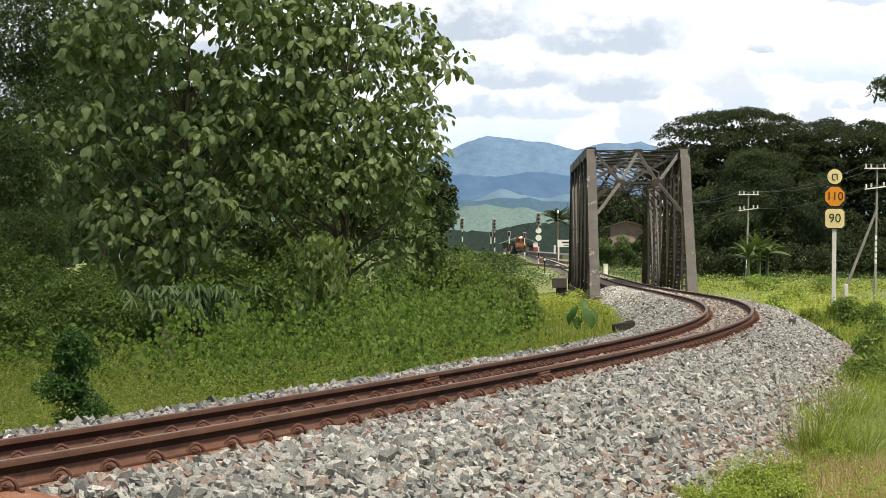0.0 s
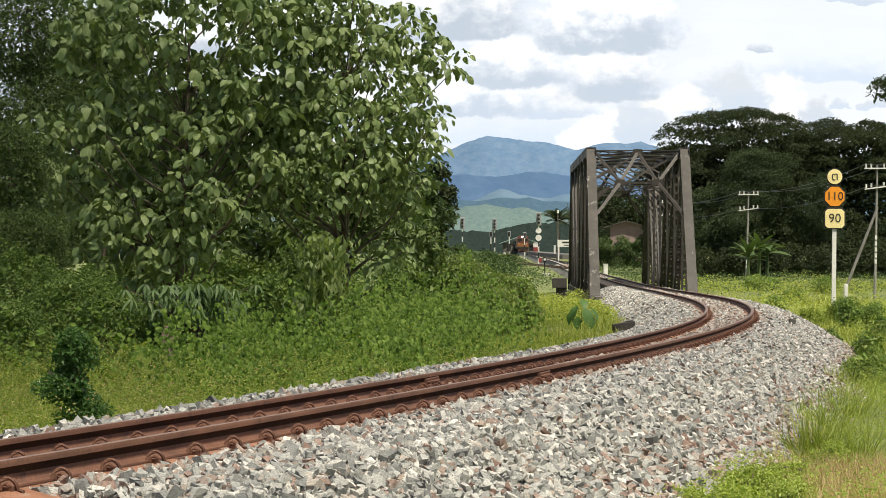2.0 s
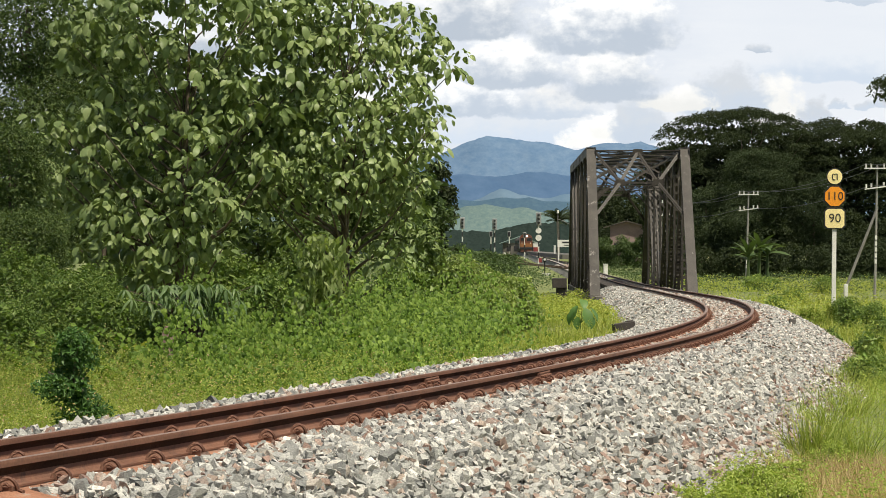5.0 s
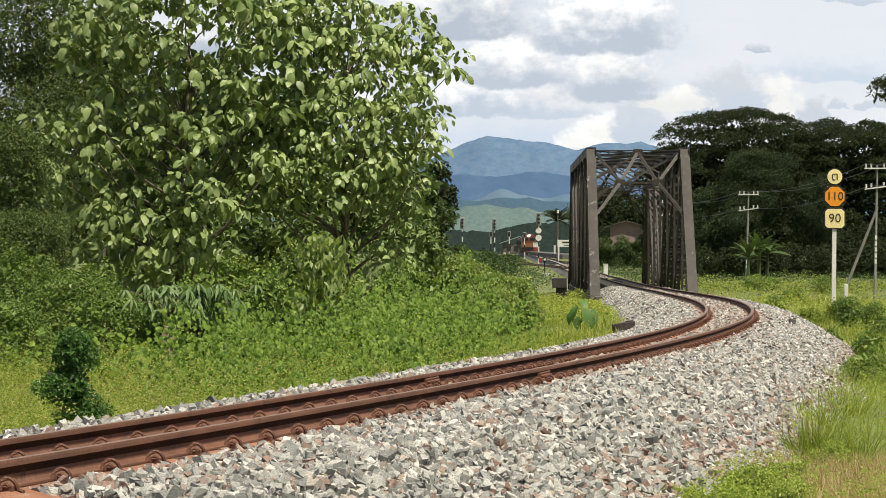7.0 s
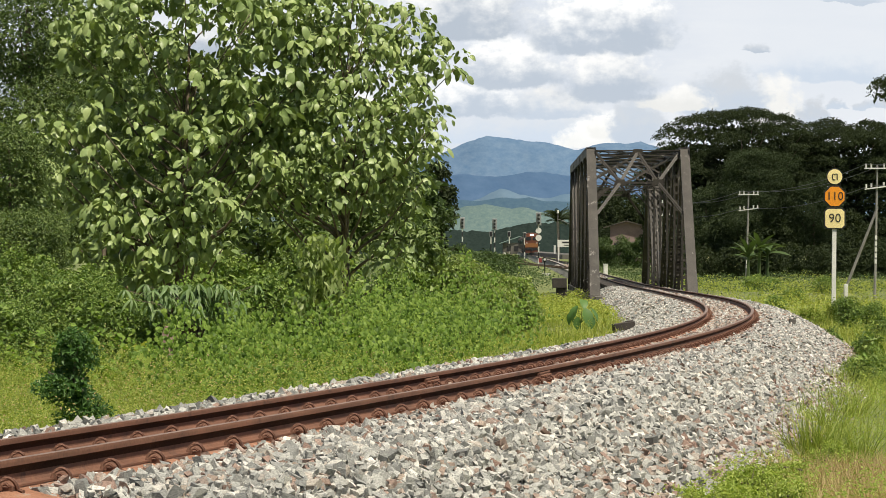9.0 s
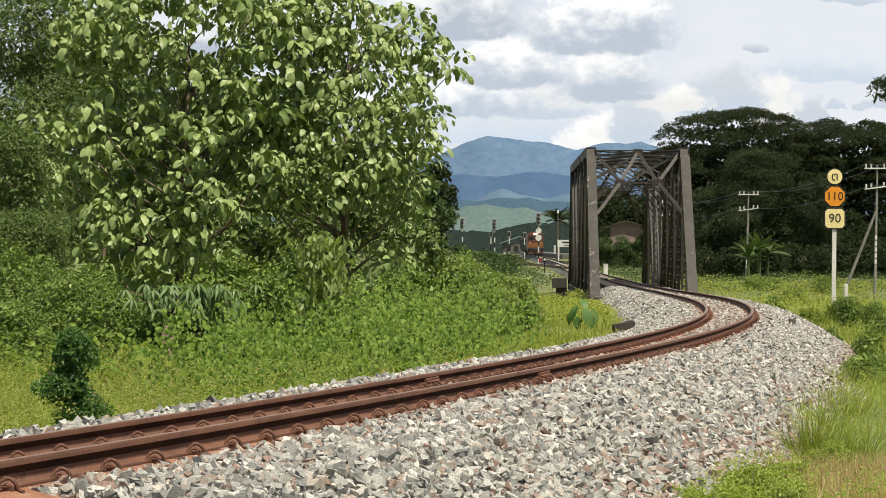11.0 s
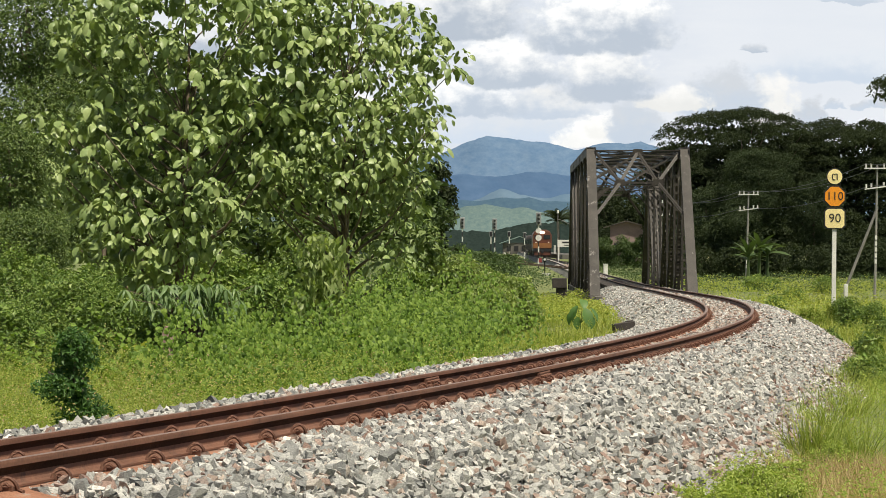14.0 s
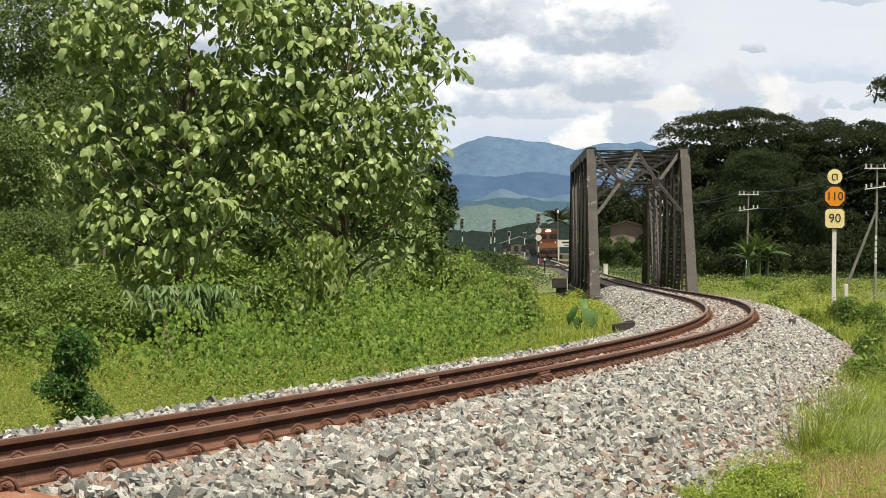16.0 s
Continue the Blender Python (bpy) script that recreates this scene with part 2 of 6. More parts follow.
def big_mesh(name, verts, quads=None, tris=None, smooth=False):
    """A mesh out of number arrays."""
    me = bpy.data.meshes.new(name)
    loops, starts, at = [], [], 0
    for f, k in ((quads, 4), (tris, 3)):
        if f is not None and len(f):
            loops.append(np.asarray(f, np.int32).ravel())
            starts.append(at + np.arange(len(f), dtype=np.int32) * k)
            at += len(f) * k
    loops, starts = np.concatenate(loops), np.concatenate(starts)
    me.vertices.add(len(verts))
    me.vertices.foreach_set("co", np.asarray(verts, np.float32).ravel())
    me.loops.add(len(loops))
    me.loops.foreach_set("vertex_index", loops)
    me.polygons.add(len(starts))
    me.polygons.foreach_set("loop_start", starts)
    me.update(calc_edges=True)
    if smooth:
        me.shade_smooth()
    else:
        me.shade_flat()
    return me


RNG = np.random.default_rng(7)


def frames_from(normal, spin):
    """Turn matrices whose z follows the normals and which are spun about it."""
    n = normal / np.linalg.norm(normal, axis=1, keepdims=True)
    ref = np.where(np.abs(n[:, 2:3]) > 0.95, [[1.0, 0, 0]], [[0, 0, 1.0]])
    a = np.cross(ref, n)
    a /= np.linalg.norm(a, axis=1, keepdims=True)
    b = np.cross(n, a)
    c, s = np.cos(spin)[:, None], np.sin(spin)[:, None]
    return np.stack([a * c + b * s, b * c - a * s, n], axis=2)


def scatter(name, templates, pos, rot, size, smooth=False):
    """Many copies of small templates (verts, quads, tris) in one mesh."""
    V, Q, T, base = [], [], [], 0
    pick = RNG.integers(0, len(templates), len(pos))
    for i, (tv, tq, tt) in enumerate(templates):
        sel = pick == i
        if not sel.any():
            continue
        s = size[sel]
        s = s[:, None, :] if s.ndim == 2 else s[:, None, None]
        v = np.einsum("nij,nkj->nki", rot[sel], tv[None] * s) + pos[sel][:, None, :]
        n, k = v.shape[:2]
        off = (base + np.arange(n) * k)[:, None, None]
        V.append(v.reshape(-1, 3))
        if len(tq):
            Q.append((np.asarray(tq)[None] + off).reshape(-1, 4))
        if len(tt):
            T.append((np.asarray(tt)[None] + off).reshape(-1, 3))
        base += n * k
    return big_mesh(name, np.concatenate(V), np.concatenate(Q) if Q else None, np.concatenate(T) if T else None, smooth)


# leaf templates: x along the leaf from its stalk, z its upper side
def leaf_template(length, width, fold=0.18, droop=0.25, steps=4, tip=1.0, shape=(0.0, 0.75, 1.0, 0.7, 0.0)):
    xs = np.linspace(0, 1, steps + 1)
    ws = np.interp(xs, np.linspace(0, 1, len(shape)), shape)
    vs = []
    for x, w in zip(xs, ws):
        z = -droop * x * x * length
        for side in (-1, 0, 1):
            vs.append((x * length, side * w * width / 2, z + abs(side) * w * width * fold))
    q = []
    for i in range(steps):
        for k in (0, 1):
            a = i * 3 + k
            q.append((a, a + 1, a + 4, a + 3))
    return np.array(vs), np.array(q), np.zeros((0, 3), int)


def blade_template(height, width, lean, steps=2):
    vs, q = [], []
    for i in range(steps + 1):
        t = i / steps
        w = width * (1 - t) ** 0.7 + 0.0006
        x, z = lean * t * t, height * (t - 0.18 * lean / max(height, 0.01) * t * t)
        vs += [(x, -w / 2, z), (x, w / 2, z)]
        if i:
            a = 2 * i - 2
            q.append((a, a + 1, a + 3, a + 2))
    return np.array(vs), np.array(q), np.zeros((0, 3), int)


def stone_template(seed, corners=9):
    """A sharp-edged block of crushed stone: the hull of a few uneven corners."""
    r = np.random.default_rng(seed)
    bm = bmesh.new()
    shape = np.array([0.66, 0.46, 0.31]) * r.uniform(0.75, 1.25, 3)
    skew = r.uniform(-0.35, 0.35)
    for k in range(8):
        c = np.array([1 if k & 1 else -1, 1 if k & 2 else -1, 1 if k & 4 else -1]) * r.uniform(0.5, 1.0, 3)
        bm.verts.new(tuple((c + np.array([skew * c[2], 0, 0])) * shape))
    for d in r.normal(0, 1, (corners - 8, 3)):
        bm.verts.new(tuple(d / np.linalg.norm(d) * shape * 1.1))
    hull = bmesh.ops.convex_hull(bm, input=bm.verts)
    bmesh.ops.delete(bm, geom=[v for v in hull["geom_interior"] if isinstance(v, bmesh.types.BMVert)], context="VERTS")
    bmesh.ops.triangulate(bm, faces=bm.faces)
    bm.verts.index_update()
    v = np.array([tuple(p.co) for p in bm.verts])
    t = np.array([[p.index for p in f.verts] for f in bm.faces])
    bm.free()
    return v, np.zeros((0, 4), int), t


def shard_template(seed):
    """The upper side of an angular stone that lies half buried."""
    r = np.random.default_rng(seed)
    a = np.sort(r.uniform(0, 6.28, 2))[0] + np.array([0, 1.5, 3.0, 4.6]) + r.uniform(-0.35, 0.35, 4)
    v = np.array([(0.62 * math.cos(t), 0.48 * math.sin(t), -0.42) for t in a] + [(r.uniform(-0.3, 0.05), r.uniform(-0.2, 0.2), r.uniform(0.22, 0.4)), (r.uniform(0.1, 0.35), r.uniform(-0.2, 0.2), r.uniform(0.12, 0.36))])
    k = int(np.argmax(v[:4, 0]))
    p, q, w, u = k, (k + 1) % 4, (k + 2) % 4, (k + 3) % 4
    v[:, 2] *= 0.56
    return v, np.zeros((0, 4), int), np.array([(p, q, 5), (q, 4, 5), (q, w, 4), (w, u, 4), (u, 5, 4), (u, p, 5)])


STONES = [stone_template(s, 8) for s in range(24)]
SHARDS = [shard_template(s) for s in range(16)]
CHIPS = [stone_template(s + 40, 8) for s in range(20)]
TEAK_LEAVES = [leaf_template(0.24, 0.175, f, d, 4, shape=(0.3, 0.86, 1.0, 0.84, 0.25)) for f, d in ((0.1, 0.25), (0.24, 0.45), (-0.1, 0.7))]
HEART_LEAVES = [leaf_template(0.105, 0.095, f, d, 2, shape=(0.6, 1.0, 0.0)) for f, d in ((0.15, 0.2), (0.1, 0.5))]
SMALL_LEAVES = [leaf_template(1.0, 0.5, f, d, 2, shape=(0.1, 1.0, 0.0)) for f, d in ((0.2, 0.2), (0.1, 0.5))]
TINY_LEAVES = [(np.array([(0, 0, 0), (0.5, -0.27, z), (1.0, 0, -0.15), (0.5, 0.27, z)]), np.zeros((0, 4), int), np.array([(0, 1, 2), (0, 2, 3)])) for z in (0.12, 0.2)]
BLADES = [blade_template(1.0, 0.03, l) for l in (0.1, 0.35, 0.6)]


# ---------------------------------------------------------------- the line of the track
def track_line():
    knots = [-60, -4, 10, 25, 40, 55, 70, 90, 110, 122, 900]
    bends = [0.0045, 0.00456, 0.00253, 0.00321, 0.00364, 0.00235, 0.00235, 0.0004, 0.00065, 0.0, 0.0]
    s = np.arange(-60, 880, 0.1)
    a = np.cumsum(np.interp(s, knots, bends)) * 0.1
    i0 = int(np.argmin(abs(s)))
    a += 1.30319 - a[i0]
    x, y = np.cumsum(np.cos(a)) * 0.1, np.cumsum(np.sin(a)) * 0.1
    slope = np.interp(s, [-60, 0, 100, 140, 180, 250, 330, 900], [-0.0106, -0.01058, -0.0079, 0, 0, 0.003, 0.0, 0.0])
    z = np.cumsum(slope) * 0.1
    return s, x - x[i0] - 2.61178, y - y[i0] + 12.05574, z - z[i0] - 0.014, a


TS, TX, TY, TZ, TA = track_line()
GAUGE, CANT = 1.067, 0.067


def on_track(s, d=0.0, z=0.0):
    """A point of the track: s metres along it, d metres to the right of its middle, z above the rail head's level."""
    a = np.interp(s, TS, TA)
    lean = CANT * np.interp(s, [-60, 60, 105, 130], [1, 1, 0, 0])
    return Vector((np.interp(s, TS, TX) + math.sin(a) * d, np.interp(s, TS, TY) - math.cos(a) * d, np.interp(s, TS, TZ) + z + lean * max(-0.8, min(0.8, d)) / GAUGE))


def heading(s):
    return math.degrees(np.interp(s, TS, TA))


def beside(x, y):
    """Metres to the right of the track's middle, and the rails' level there."""
    return (x - np.interp(y, TY, TX)) * np.sin(np.interp(y, TY, TA)), np.interp(y, TY, TZ)


def ground_z(x, y):
    x, y = np.asarray(x, float), np.asarray(y, float)
    d, z = beside(x, y)
    roll = 0.10 * np.sin(x * 0.31 + y * 0.13) + 0.08 * np.sin(x * 0.17 - y * 0.22 + 1.0)
    left = np.clip((-d - 2.0) / 6, 0, 1)
    right = np.clip((d - 3.0) / 8, 0, 1)
    out = z - 0.86 + roll * np.maximum(left, right) - 0.25 * left - 0.1 * right
    gully = np.clip(1 - np.abs(y - 146) / 20, 0, 1) * np.clip((48 - np.abs(d - 4)) / 20, 0, 1)
    out = out - 3.6 * gully * gully * (3 - 2 * gully)
    return out


# ---------------------------------------------------------------- ground
def axis(parts):
    return np.concatenate([np.arange(a, b, st) for a, b, st in parts] + [[parts[-1][1]]])


def make_ground():
    xs = axis([(-3000, -800, 200), (-800, -200, 50), (-200, -50, 10), (-50, -16, 2), (-16, 20, 0.6), (20, 50, 2), (50, 200, 10), (200, 800, 50), (800, 3000, 200)])
    ys = axis([(-600, -60, 60), (-60, 0, 6), (0, 60, 0.8), (60, 180, 2), (180, 400, 8), (400, 1000, 40), (1000, 4900, 200)])
    gx, gy = np.meshgrid(xs, ys)
    gz = ground_z(gx, gy)
    gz += np.where(gy < 110, 0.04, 0.0) * np.sin(gx * 2.1) * np.sin(gy * 1.7)
    far = np.clip((np.hypot(gx, gy) - 400) / 800, 0, 1)
    gz = gz * (1 - far) + (-1.2) * far
    nx, ny = len(xs), len(ys)
    idx = np.arange(nx * ny).reshape(ny, nx)
    q = np.stack([idx[:-1, :-1], idx[:-1, 1:], idx[1:, 1:], idx[1:, :-1]], -1).reshape(-1, 4)
    thing("ground", big_mesh("ground", np.stack([gx, gy, gz], -1).reshape(-1, 3), q, smooth=True), M_GROUND,
          "grassy overgrown ground beside the railway", "ground", kind="structure")


make_ground()

# ballast bed: a long heap with sloping shoulders under the track
BED = [(-3.3, -1.3), (-2.8, -0.85), (-2.2, -0.52), (-1.8, -0.25), (-1.45, -0.14), (-1.1, -0.15), (-0.8, -0.195), (-0.4, -0.205), (0.3, -0.185), (0.75, -0.2), (1.25, -0.2), (1.55, -0.24), (2.75, -0.88), (3.4, -1.3)]


def bed_height(d):
    return np.interp(d, [p[0] for p in BED], [p[1] for p in BED])


def make_ballast():
    ss = np.concatenate([np.arange(-30, 60, 0.5), np.arange(60, 127, 1.0)])
    for ss in (ss, np.arange(170, 860, 8.0)):
        narrow = 0.34 if ss[0] > 100 else 1.0
        rows = np.array([[tuple(on_track(s, d * narrow, z)) for d, z in BED] for s in ss])
        n, k = rows.shape[:2]
        idx = np.arange(n * k).reshape(n, k)
        q = np.stack([idx[:-1, :-1], idx[:-1, 1:], idx[1:, 1:], idx[1:, :-1]], -1).reshape(-1, 4)
        bed = thing("ballast_bed", big_mesh("ballast_bed", rows.reshape(-1, 3), q), M_BALLAST_BED,
                    "heap of grey crushed stone ballast under the track", "ballast", kind="structure")
        yield bed


BALLAST = list(make_ballast())


def stones(smin, smax, per_m2, size, dmin=-3.3, dmax=3.0, tilt=1.0):
    n = int((smax - smin) * (dmax - dmin) * per_m2)
    s, d = RNG.uniform(smin, smax, n), RNG.uniform(dmin, dmax, n)
    # the toe of the heap is ragged
    toe = 2.6 + 0.25 * np.sin(s * 1.3) + 0.2 * np.sin(s * 0.47 + 2) + RNG.normal(0, 0.16, n)
    keep = (d < toe) & (d > -toe + 0.2 - np.interp(s, [50, 70, 110, 125], [0, 0.7, 0.7, 0.3]))
    for c in (-GAUGE / 2, GAUGE / 2):
        keep &= np.abs(d - c) > 0.1
    keep &= np.interp(s, TS, TY) - np.cos(np.interp(s, TS, TA)) * d > 12.0
    s, d = s[keep], d[keep]
    a, z0 = np.interp(s, TS, TA), np.interp(s, TS, TZ)
    lean = CANT * np.interp(s, [-60, 60, 105, 130], [1, 1, 0, 0]) * np.clip(d, -0.8, 0.8) / GAUGE
    sz = size * RNG.uniform(0.6, 1.6, len(s)) ** 1.2
    z = z0 + lean + bed_height(d) + RNG.uniform(-0.02, 0.035, len(s)) + np.where(np.abs(d) < 0.45, -0.005, 0)
    z = z + sz * (0.25 if tilt < 1 else 0.0)
    pos = np.stack([np.interp(s, TS, TX) + np.sin(a) * d, np.interp(s, TS, TY) - np.cos(a) * d, z], -1)
    nrm = RNG.normal(0, 1, (len(s), 3)) * tilt + np.array([0, 0, 0.35])
    rot = frames_from(nrm, RNG.uniform(0, 6.28, len(s)))
    dist = np.minimum(np.abs(np.abs(d) - GAUGE / 2), np.where(np.abs(d) < GAUGE / 2, 0.12, 9))
    rust = RNG.random(len(s)) < np.exp(-dist / 0.16) * 0.95 + 0.035 + np.clip((d - 1.95) / 1.5, 0, 0.5)
    return pos, rot, sz, rust


def lay_stones():
    for smin, smax, dens, size, dlo, dhi, shapes in ((-1.5, 7.5, 880, 0.041, 0.55, 2.95, STONES), (7.5, 22, 640, 0.045, 0.55, 2.95, CHIPS), (-1.5, 22, 300, 0.046, -2.1, 0.55, CHIPS),
                                                     (22, 42, 460, 0.05, -1.9, 2.95, SHARDS), (42, 72, 160, 0.072, -3.2, 2.95, SHARDS), (72, 124, 75, 0.092, -3.2, 2.95, SHARDS), (172, 262, 22, 0.13, -1.0, 1.0, SHARDS)):
        pos, rot, sz, rust = stones(smin, smax, dens, size, dlo, dhi, 0.14 if shapes is SHARDS else 0.42)
        if smin < 0 < dlo:
            # a stretch beside the near rail is laid stone by stone
            d, _ = beside(pos[:, 0], pos[:, 1])
            own = np.flatnonzero((d > 0.72) & (d < 1.5) & (pos[:, 1] > 15.5) & (pos[:, 1] < 16.4) & ~rust)[:300]
            metas = []
            for v, _, tr in STONES:
                me = big_mesh("stone", v, None, tr)
                me.materials.append(M_STONE)
                metas.append(me)
            for i in own:
                o = part("stone", metas[i % len(metas)], None, BALLAST[0])
                o.matrix_basis = Matrix.LocRotScale(Vector(pos[i]), Matrix(rot[i]).to_quaternion(), Vector((sz[i],) * 3))
            keep = np.ones(len(pos), bool)
            keep[own] = False
            pos, rot, sz, rust = pos[keep], rot[keep], sz[keep], rust[keep]
        for sel, mat, label in ((~rust, M_STONE, "loose grey crushed stones of the ballast"), (rust, M_RUST_STONE, "rust-stained brown stones beside the rails")):
            ob = part("loose_stones", scatter("loose_stones", shapes, pos[sel], rot[sel], sz[sel]), mat, BALLAST[0], label)
            tagged(ob, kind="stuff")


lay_stones()


# ---------------------------------------------------------------- track
RAIL_PROFILE = [(-0.032, 0.0), (-0.034, -0.012), (-0.033, -0.032), (-0.012, -0.042), (-0.008, -0.055), (-0.008, -0.07), (-0.008, -0.1), (-0.02, -0.114), (-0.06, -0.121), (-0.06, -0.132),
                (0.06, -0.132), (0.06, -0.121), (0.02, -0.114), (0.008, -0.1), (0.008, -0.07), (0.008, -0.055), (0.012, -0.042), (0.033, -0.032), (0.034, -0.012), (0.032, 0.0)]


def sweep_rail(s0, s1, d, step=0.5, mat=None):
    ss = np.linspace(s0, s1, int((s1 - s0) / step) + 2)
    k = len(RAIL_PROFILE)
    V = np.array([[tuple(on_track(s, d + x, 0) + Vector((0, 0, z))) for x, z in RAIL_PROFILE] for s in ss]).reshape(-1, 3)
    idx = np.arange(len(ss) * k).reshape(-1, k)
    nxt = np.roll(idx, -1, axis=1)
    q = np.stack([idx[:-1], idx[1:], nxt[1:], nxt[:-1]], -1).reshape(-1, 4)
    me = big_mesh("rail", V, q)
    me.materials.append(mat or M_RAIL)
    me.materials.append(M_RAIL_TOP)
    me.materials.append(M_WEB_SHADE)
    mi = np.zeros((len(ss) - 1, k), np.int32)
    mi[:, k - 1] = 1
    # undercut and upper web faces take the painted head shadow
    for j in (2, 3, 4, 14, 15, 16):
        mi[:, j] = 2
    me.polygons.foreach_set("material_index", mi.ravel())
    return me


def clip_mesh():
    """A bent spring clip that holds the rail's foot: an arch with a curled leg."""
    b = Build()
    arch = [(0.04 * math.cos(t), -0.022 + 0.008 * i, 0.052 * math.sin(t)) for i, t in enumerate(np.linspace(math.pi, 0.0, 8))]
    b.tube(arch + [(0.046, 0.036, -0.006), (0.075, 0.02, -0.012)], 0.0105, 6)
    b.tube([(-0.02, -0.022, 0.0), (-0.015, -0.02, 0.02), (0.003, -0.015, 0.027), (0.018, -0.006, 0.017), (0.022, 0.02, 0.0)], 0.0085, 5)
    b.box((0.005, 0.016, -0.002), (0.05, 0.05, 0.024))
    return b.mesh("clip", smooth=False)


SLEEPERS = [i * 0.617 for i in range(-10, 16)] + [9.98 + i * 0.56 for i in range(0, 8)] + [14.46 + i * 0.605 for i in range(0, 180)]


def make_track():
    t = thing("railway_track", None, None, "single rusty metre-gauge railway track on a curve", "railway track", kind="structure")
    joints = {-1: 9.75, 1: 12.3}
    for side in (-1, 1):
        d = side * GAUGE / 2
        for s0, s1 in ((-30, 12.268), (12.27, 96), (96.002, 172), (172.004, 860)):
            part("rail", sweep_rail(s0, s1, d, 0.5 if s1 < 180 else 4.0, M_RAIL_DARK if s0 > 50 else M_RAIL), None, t, "rust-brown steel rail with a worn head")
    sl = Build().box((0, 0, 0), (2.0, 0.24, 0.18)).mesh("sleeper", bevel=0.02)
    sl.materials.append(M_SLEEPER)
    cm = clip_mesh()
    cm.materials.append(M_CLIP)
    rest = []
    for i, s in enumerate(SLEEPERS):
        if s > 121:
            break
        m = Matrix.Translation(on_track(s, 0, -0.3)) @ pose(0, 0, 0, 0, 0, heading(s) - 90)
        o = part("sleeper", sl, None, t, "dusty concrete sleeper half buried in stones")
        o.matrix_basis = m
        for d, flip in ((GAUGE / 2, 1), (-GAUGE / 2, 1)):
            # on the side that faces right
            p = on_track(s, d + 0.088, 0) + Vector((0, 0, -0.128))
            mm = Matrix.Translation(p) @ pose(0, 0, 0, 0, 0, heading(s) - 90)
            if i < 146:
                o = part("clip", cm, None, t)
                o.matrix_basis = mm
            if s < 26:
                rest.append((on_track(s, d - 0.1, 0) + Vector((0, 0, -0.126)), heading(s) + 90))
    # the clips on the rails' far sides
    cv = np.array([tuple(v.co) for v in cm.vertices])
    cq = np.array([tuple(p.vertices) for p in cm.polygons if len(p.vertices) == 4])
    pos = np.array([tuple(p) for p, _ in rest])
    rot = np.array([np.array(Euler((0, 0, radians(h))).to_matrix()) for _, h in rest])
    tagged(part("clips", scatter("clips", [(cv, cq, np.zeros((0, 3), int))], pos, rot, np.ones(len(pos))), M_CLIP, t), kind="stuff")
    # joints: plates bolted to the web on both sides
    for s, d in ((12.27, GAUGE / 2), (12.27, -GAUGE / 2)):
        for side in (-1, 1):
            b = Build().box((0, 0, 0), (0.028, 0.5, 0.06))
            b.box((side * 0.006, 0, 0.027), (0.03, 0.5, 0.016)).box((side * 0.012, 0, -0.03), (0.036, 0.5, 0.016))
            o = part("fishplate", b, M_CLIP, t, "rusty bolted plate joining two rails", bevel=0.004)
            o.matrix_basis = Matrix.Translation(on_track(s, d + side * 0.022, 0) + Vector((0, 0, -0.076))) @ pose(0, 0, 0, 0, 0, heading(s) - 90)
            for k in (-0.18, -0.06, 0.06, 0.18):
                q = part("bolt", Build().tube([(0, k, 0), (side * 0.045, k, 0)], 0.017, 6), M_CLIP, o)
    # rust dust that has washed off the rails
    for d in (-GAUGE / 2, GAUGE / 2):
        ss = np.arange(-20, 122, 0.3)
        prof = [(-0.26, -0.2), (-0.09, -0.136), (0.09, -0.136), (0.28, -0.2)]
        V = np.array([[tuple(on_track(s, d + x * (1 + 0.25 * math.sin(s * 5.1 + d) + 0.2 * math.sin(s * 11.7)), 0) + Vector((0, 0, z))) for x, z in prof] for s in ss])
        idx = np.arange(V.shape[0] * 4).reshape(-1, 4)
        q = np.stack([idx[:-1, :-1], idx[:-1, 1:], idx[1:, 1:], idx[1:, :-1]], -1).reshape(-1, 4)
        tagged(part("rust_dust", big_mesh("rust_dust", V.reshape(-1, 3), q), M_DUST, t, "orange rust dust washed off the rail"), kind="stuff")
    return t


make_track()


# ---------------------------------------------------------------- bridge
BRIDGE_AT = pose(9.75, 125.0, 0, 0, 0, -1.3)   # local: y along the bridge, x to the right
BZ0, BZ1, BHALF, PANEL, NPAN = -1.75, 5.75, 2.37, 6.0, 7


def laced(p, q, w, d, across, step=0.42, plate=True):
    """A built-up member: two channels, joined on both faces by crossed or ladder bars."""
    p, q, across = Vector(p), Vector(q), Vector(across).normalized()
    axis_v = (q - p).normalized()
    out = axis_v.cross(across).normalized()
    b = Build()
    for s in (-1, 1):
        b.beam(p, q, 0.03, d, up=out, shift=s * w / 2)
        for e in (-1, 1):
            b.beam(p, q, 0.1, 0.016, up=out, shift=s * (w / 2 - 0.04), lift=e * d / 2)
    n = max(2, int((q - p).length / step))
    for e in (-1, 1):
        for i in range(n):
            a0, a1 = p + (q - p) * (i / n), p + (q - p) * ((i + 1) / n)
            s = 1 if i % 2 else -1
            side = axis_v.cross(out).normalized()
            if plate:
                mid = (a0 + a1) / 2
                b.beam(mid - side * w / 2, mid + side * w / 2, step * 0.33, 0.012, up=out, lift=e * (d / 2 + 0.012))
            else:
                b.beam(a0 + side * s * w / 2, a1 - side * s * w / 2, 0.06, 0.012, up=out, lift=e * (d / 2 + 0.012))
    return b


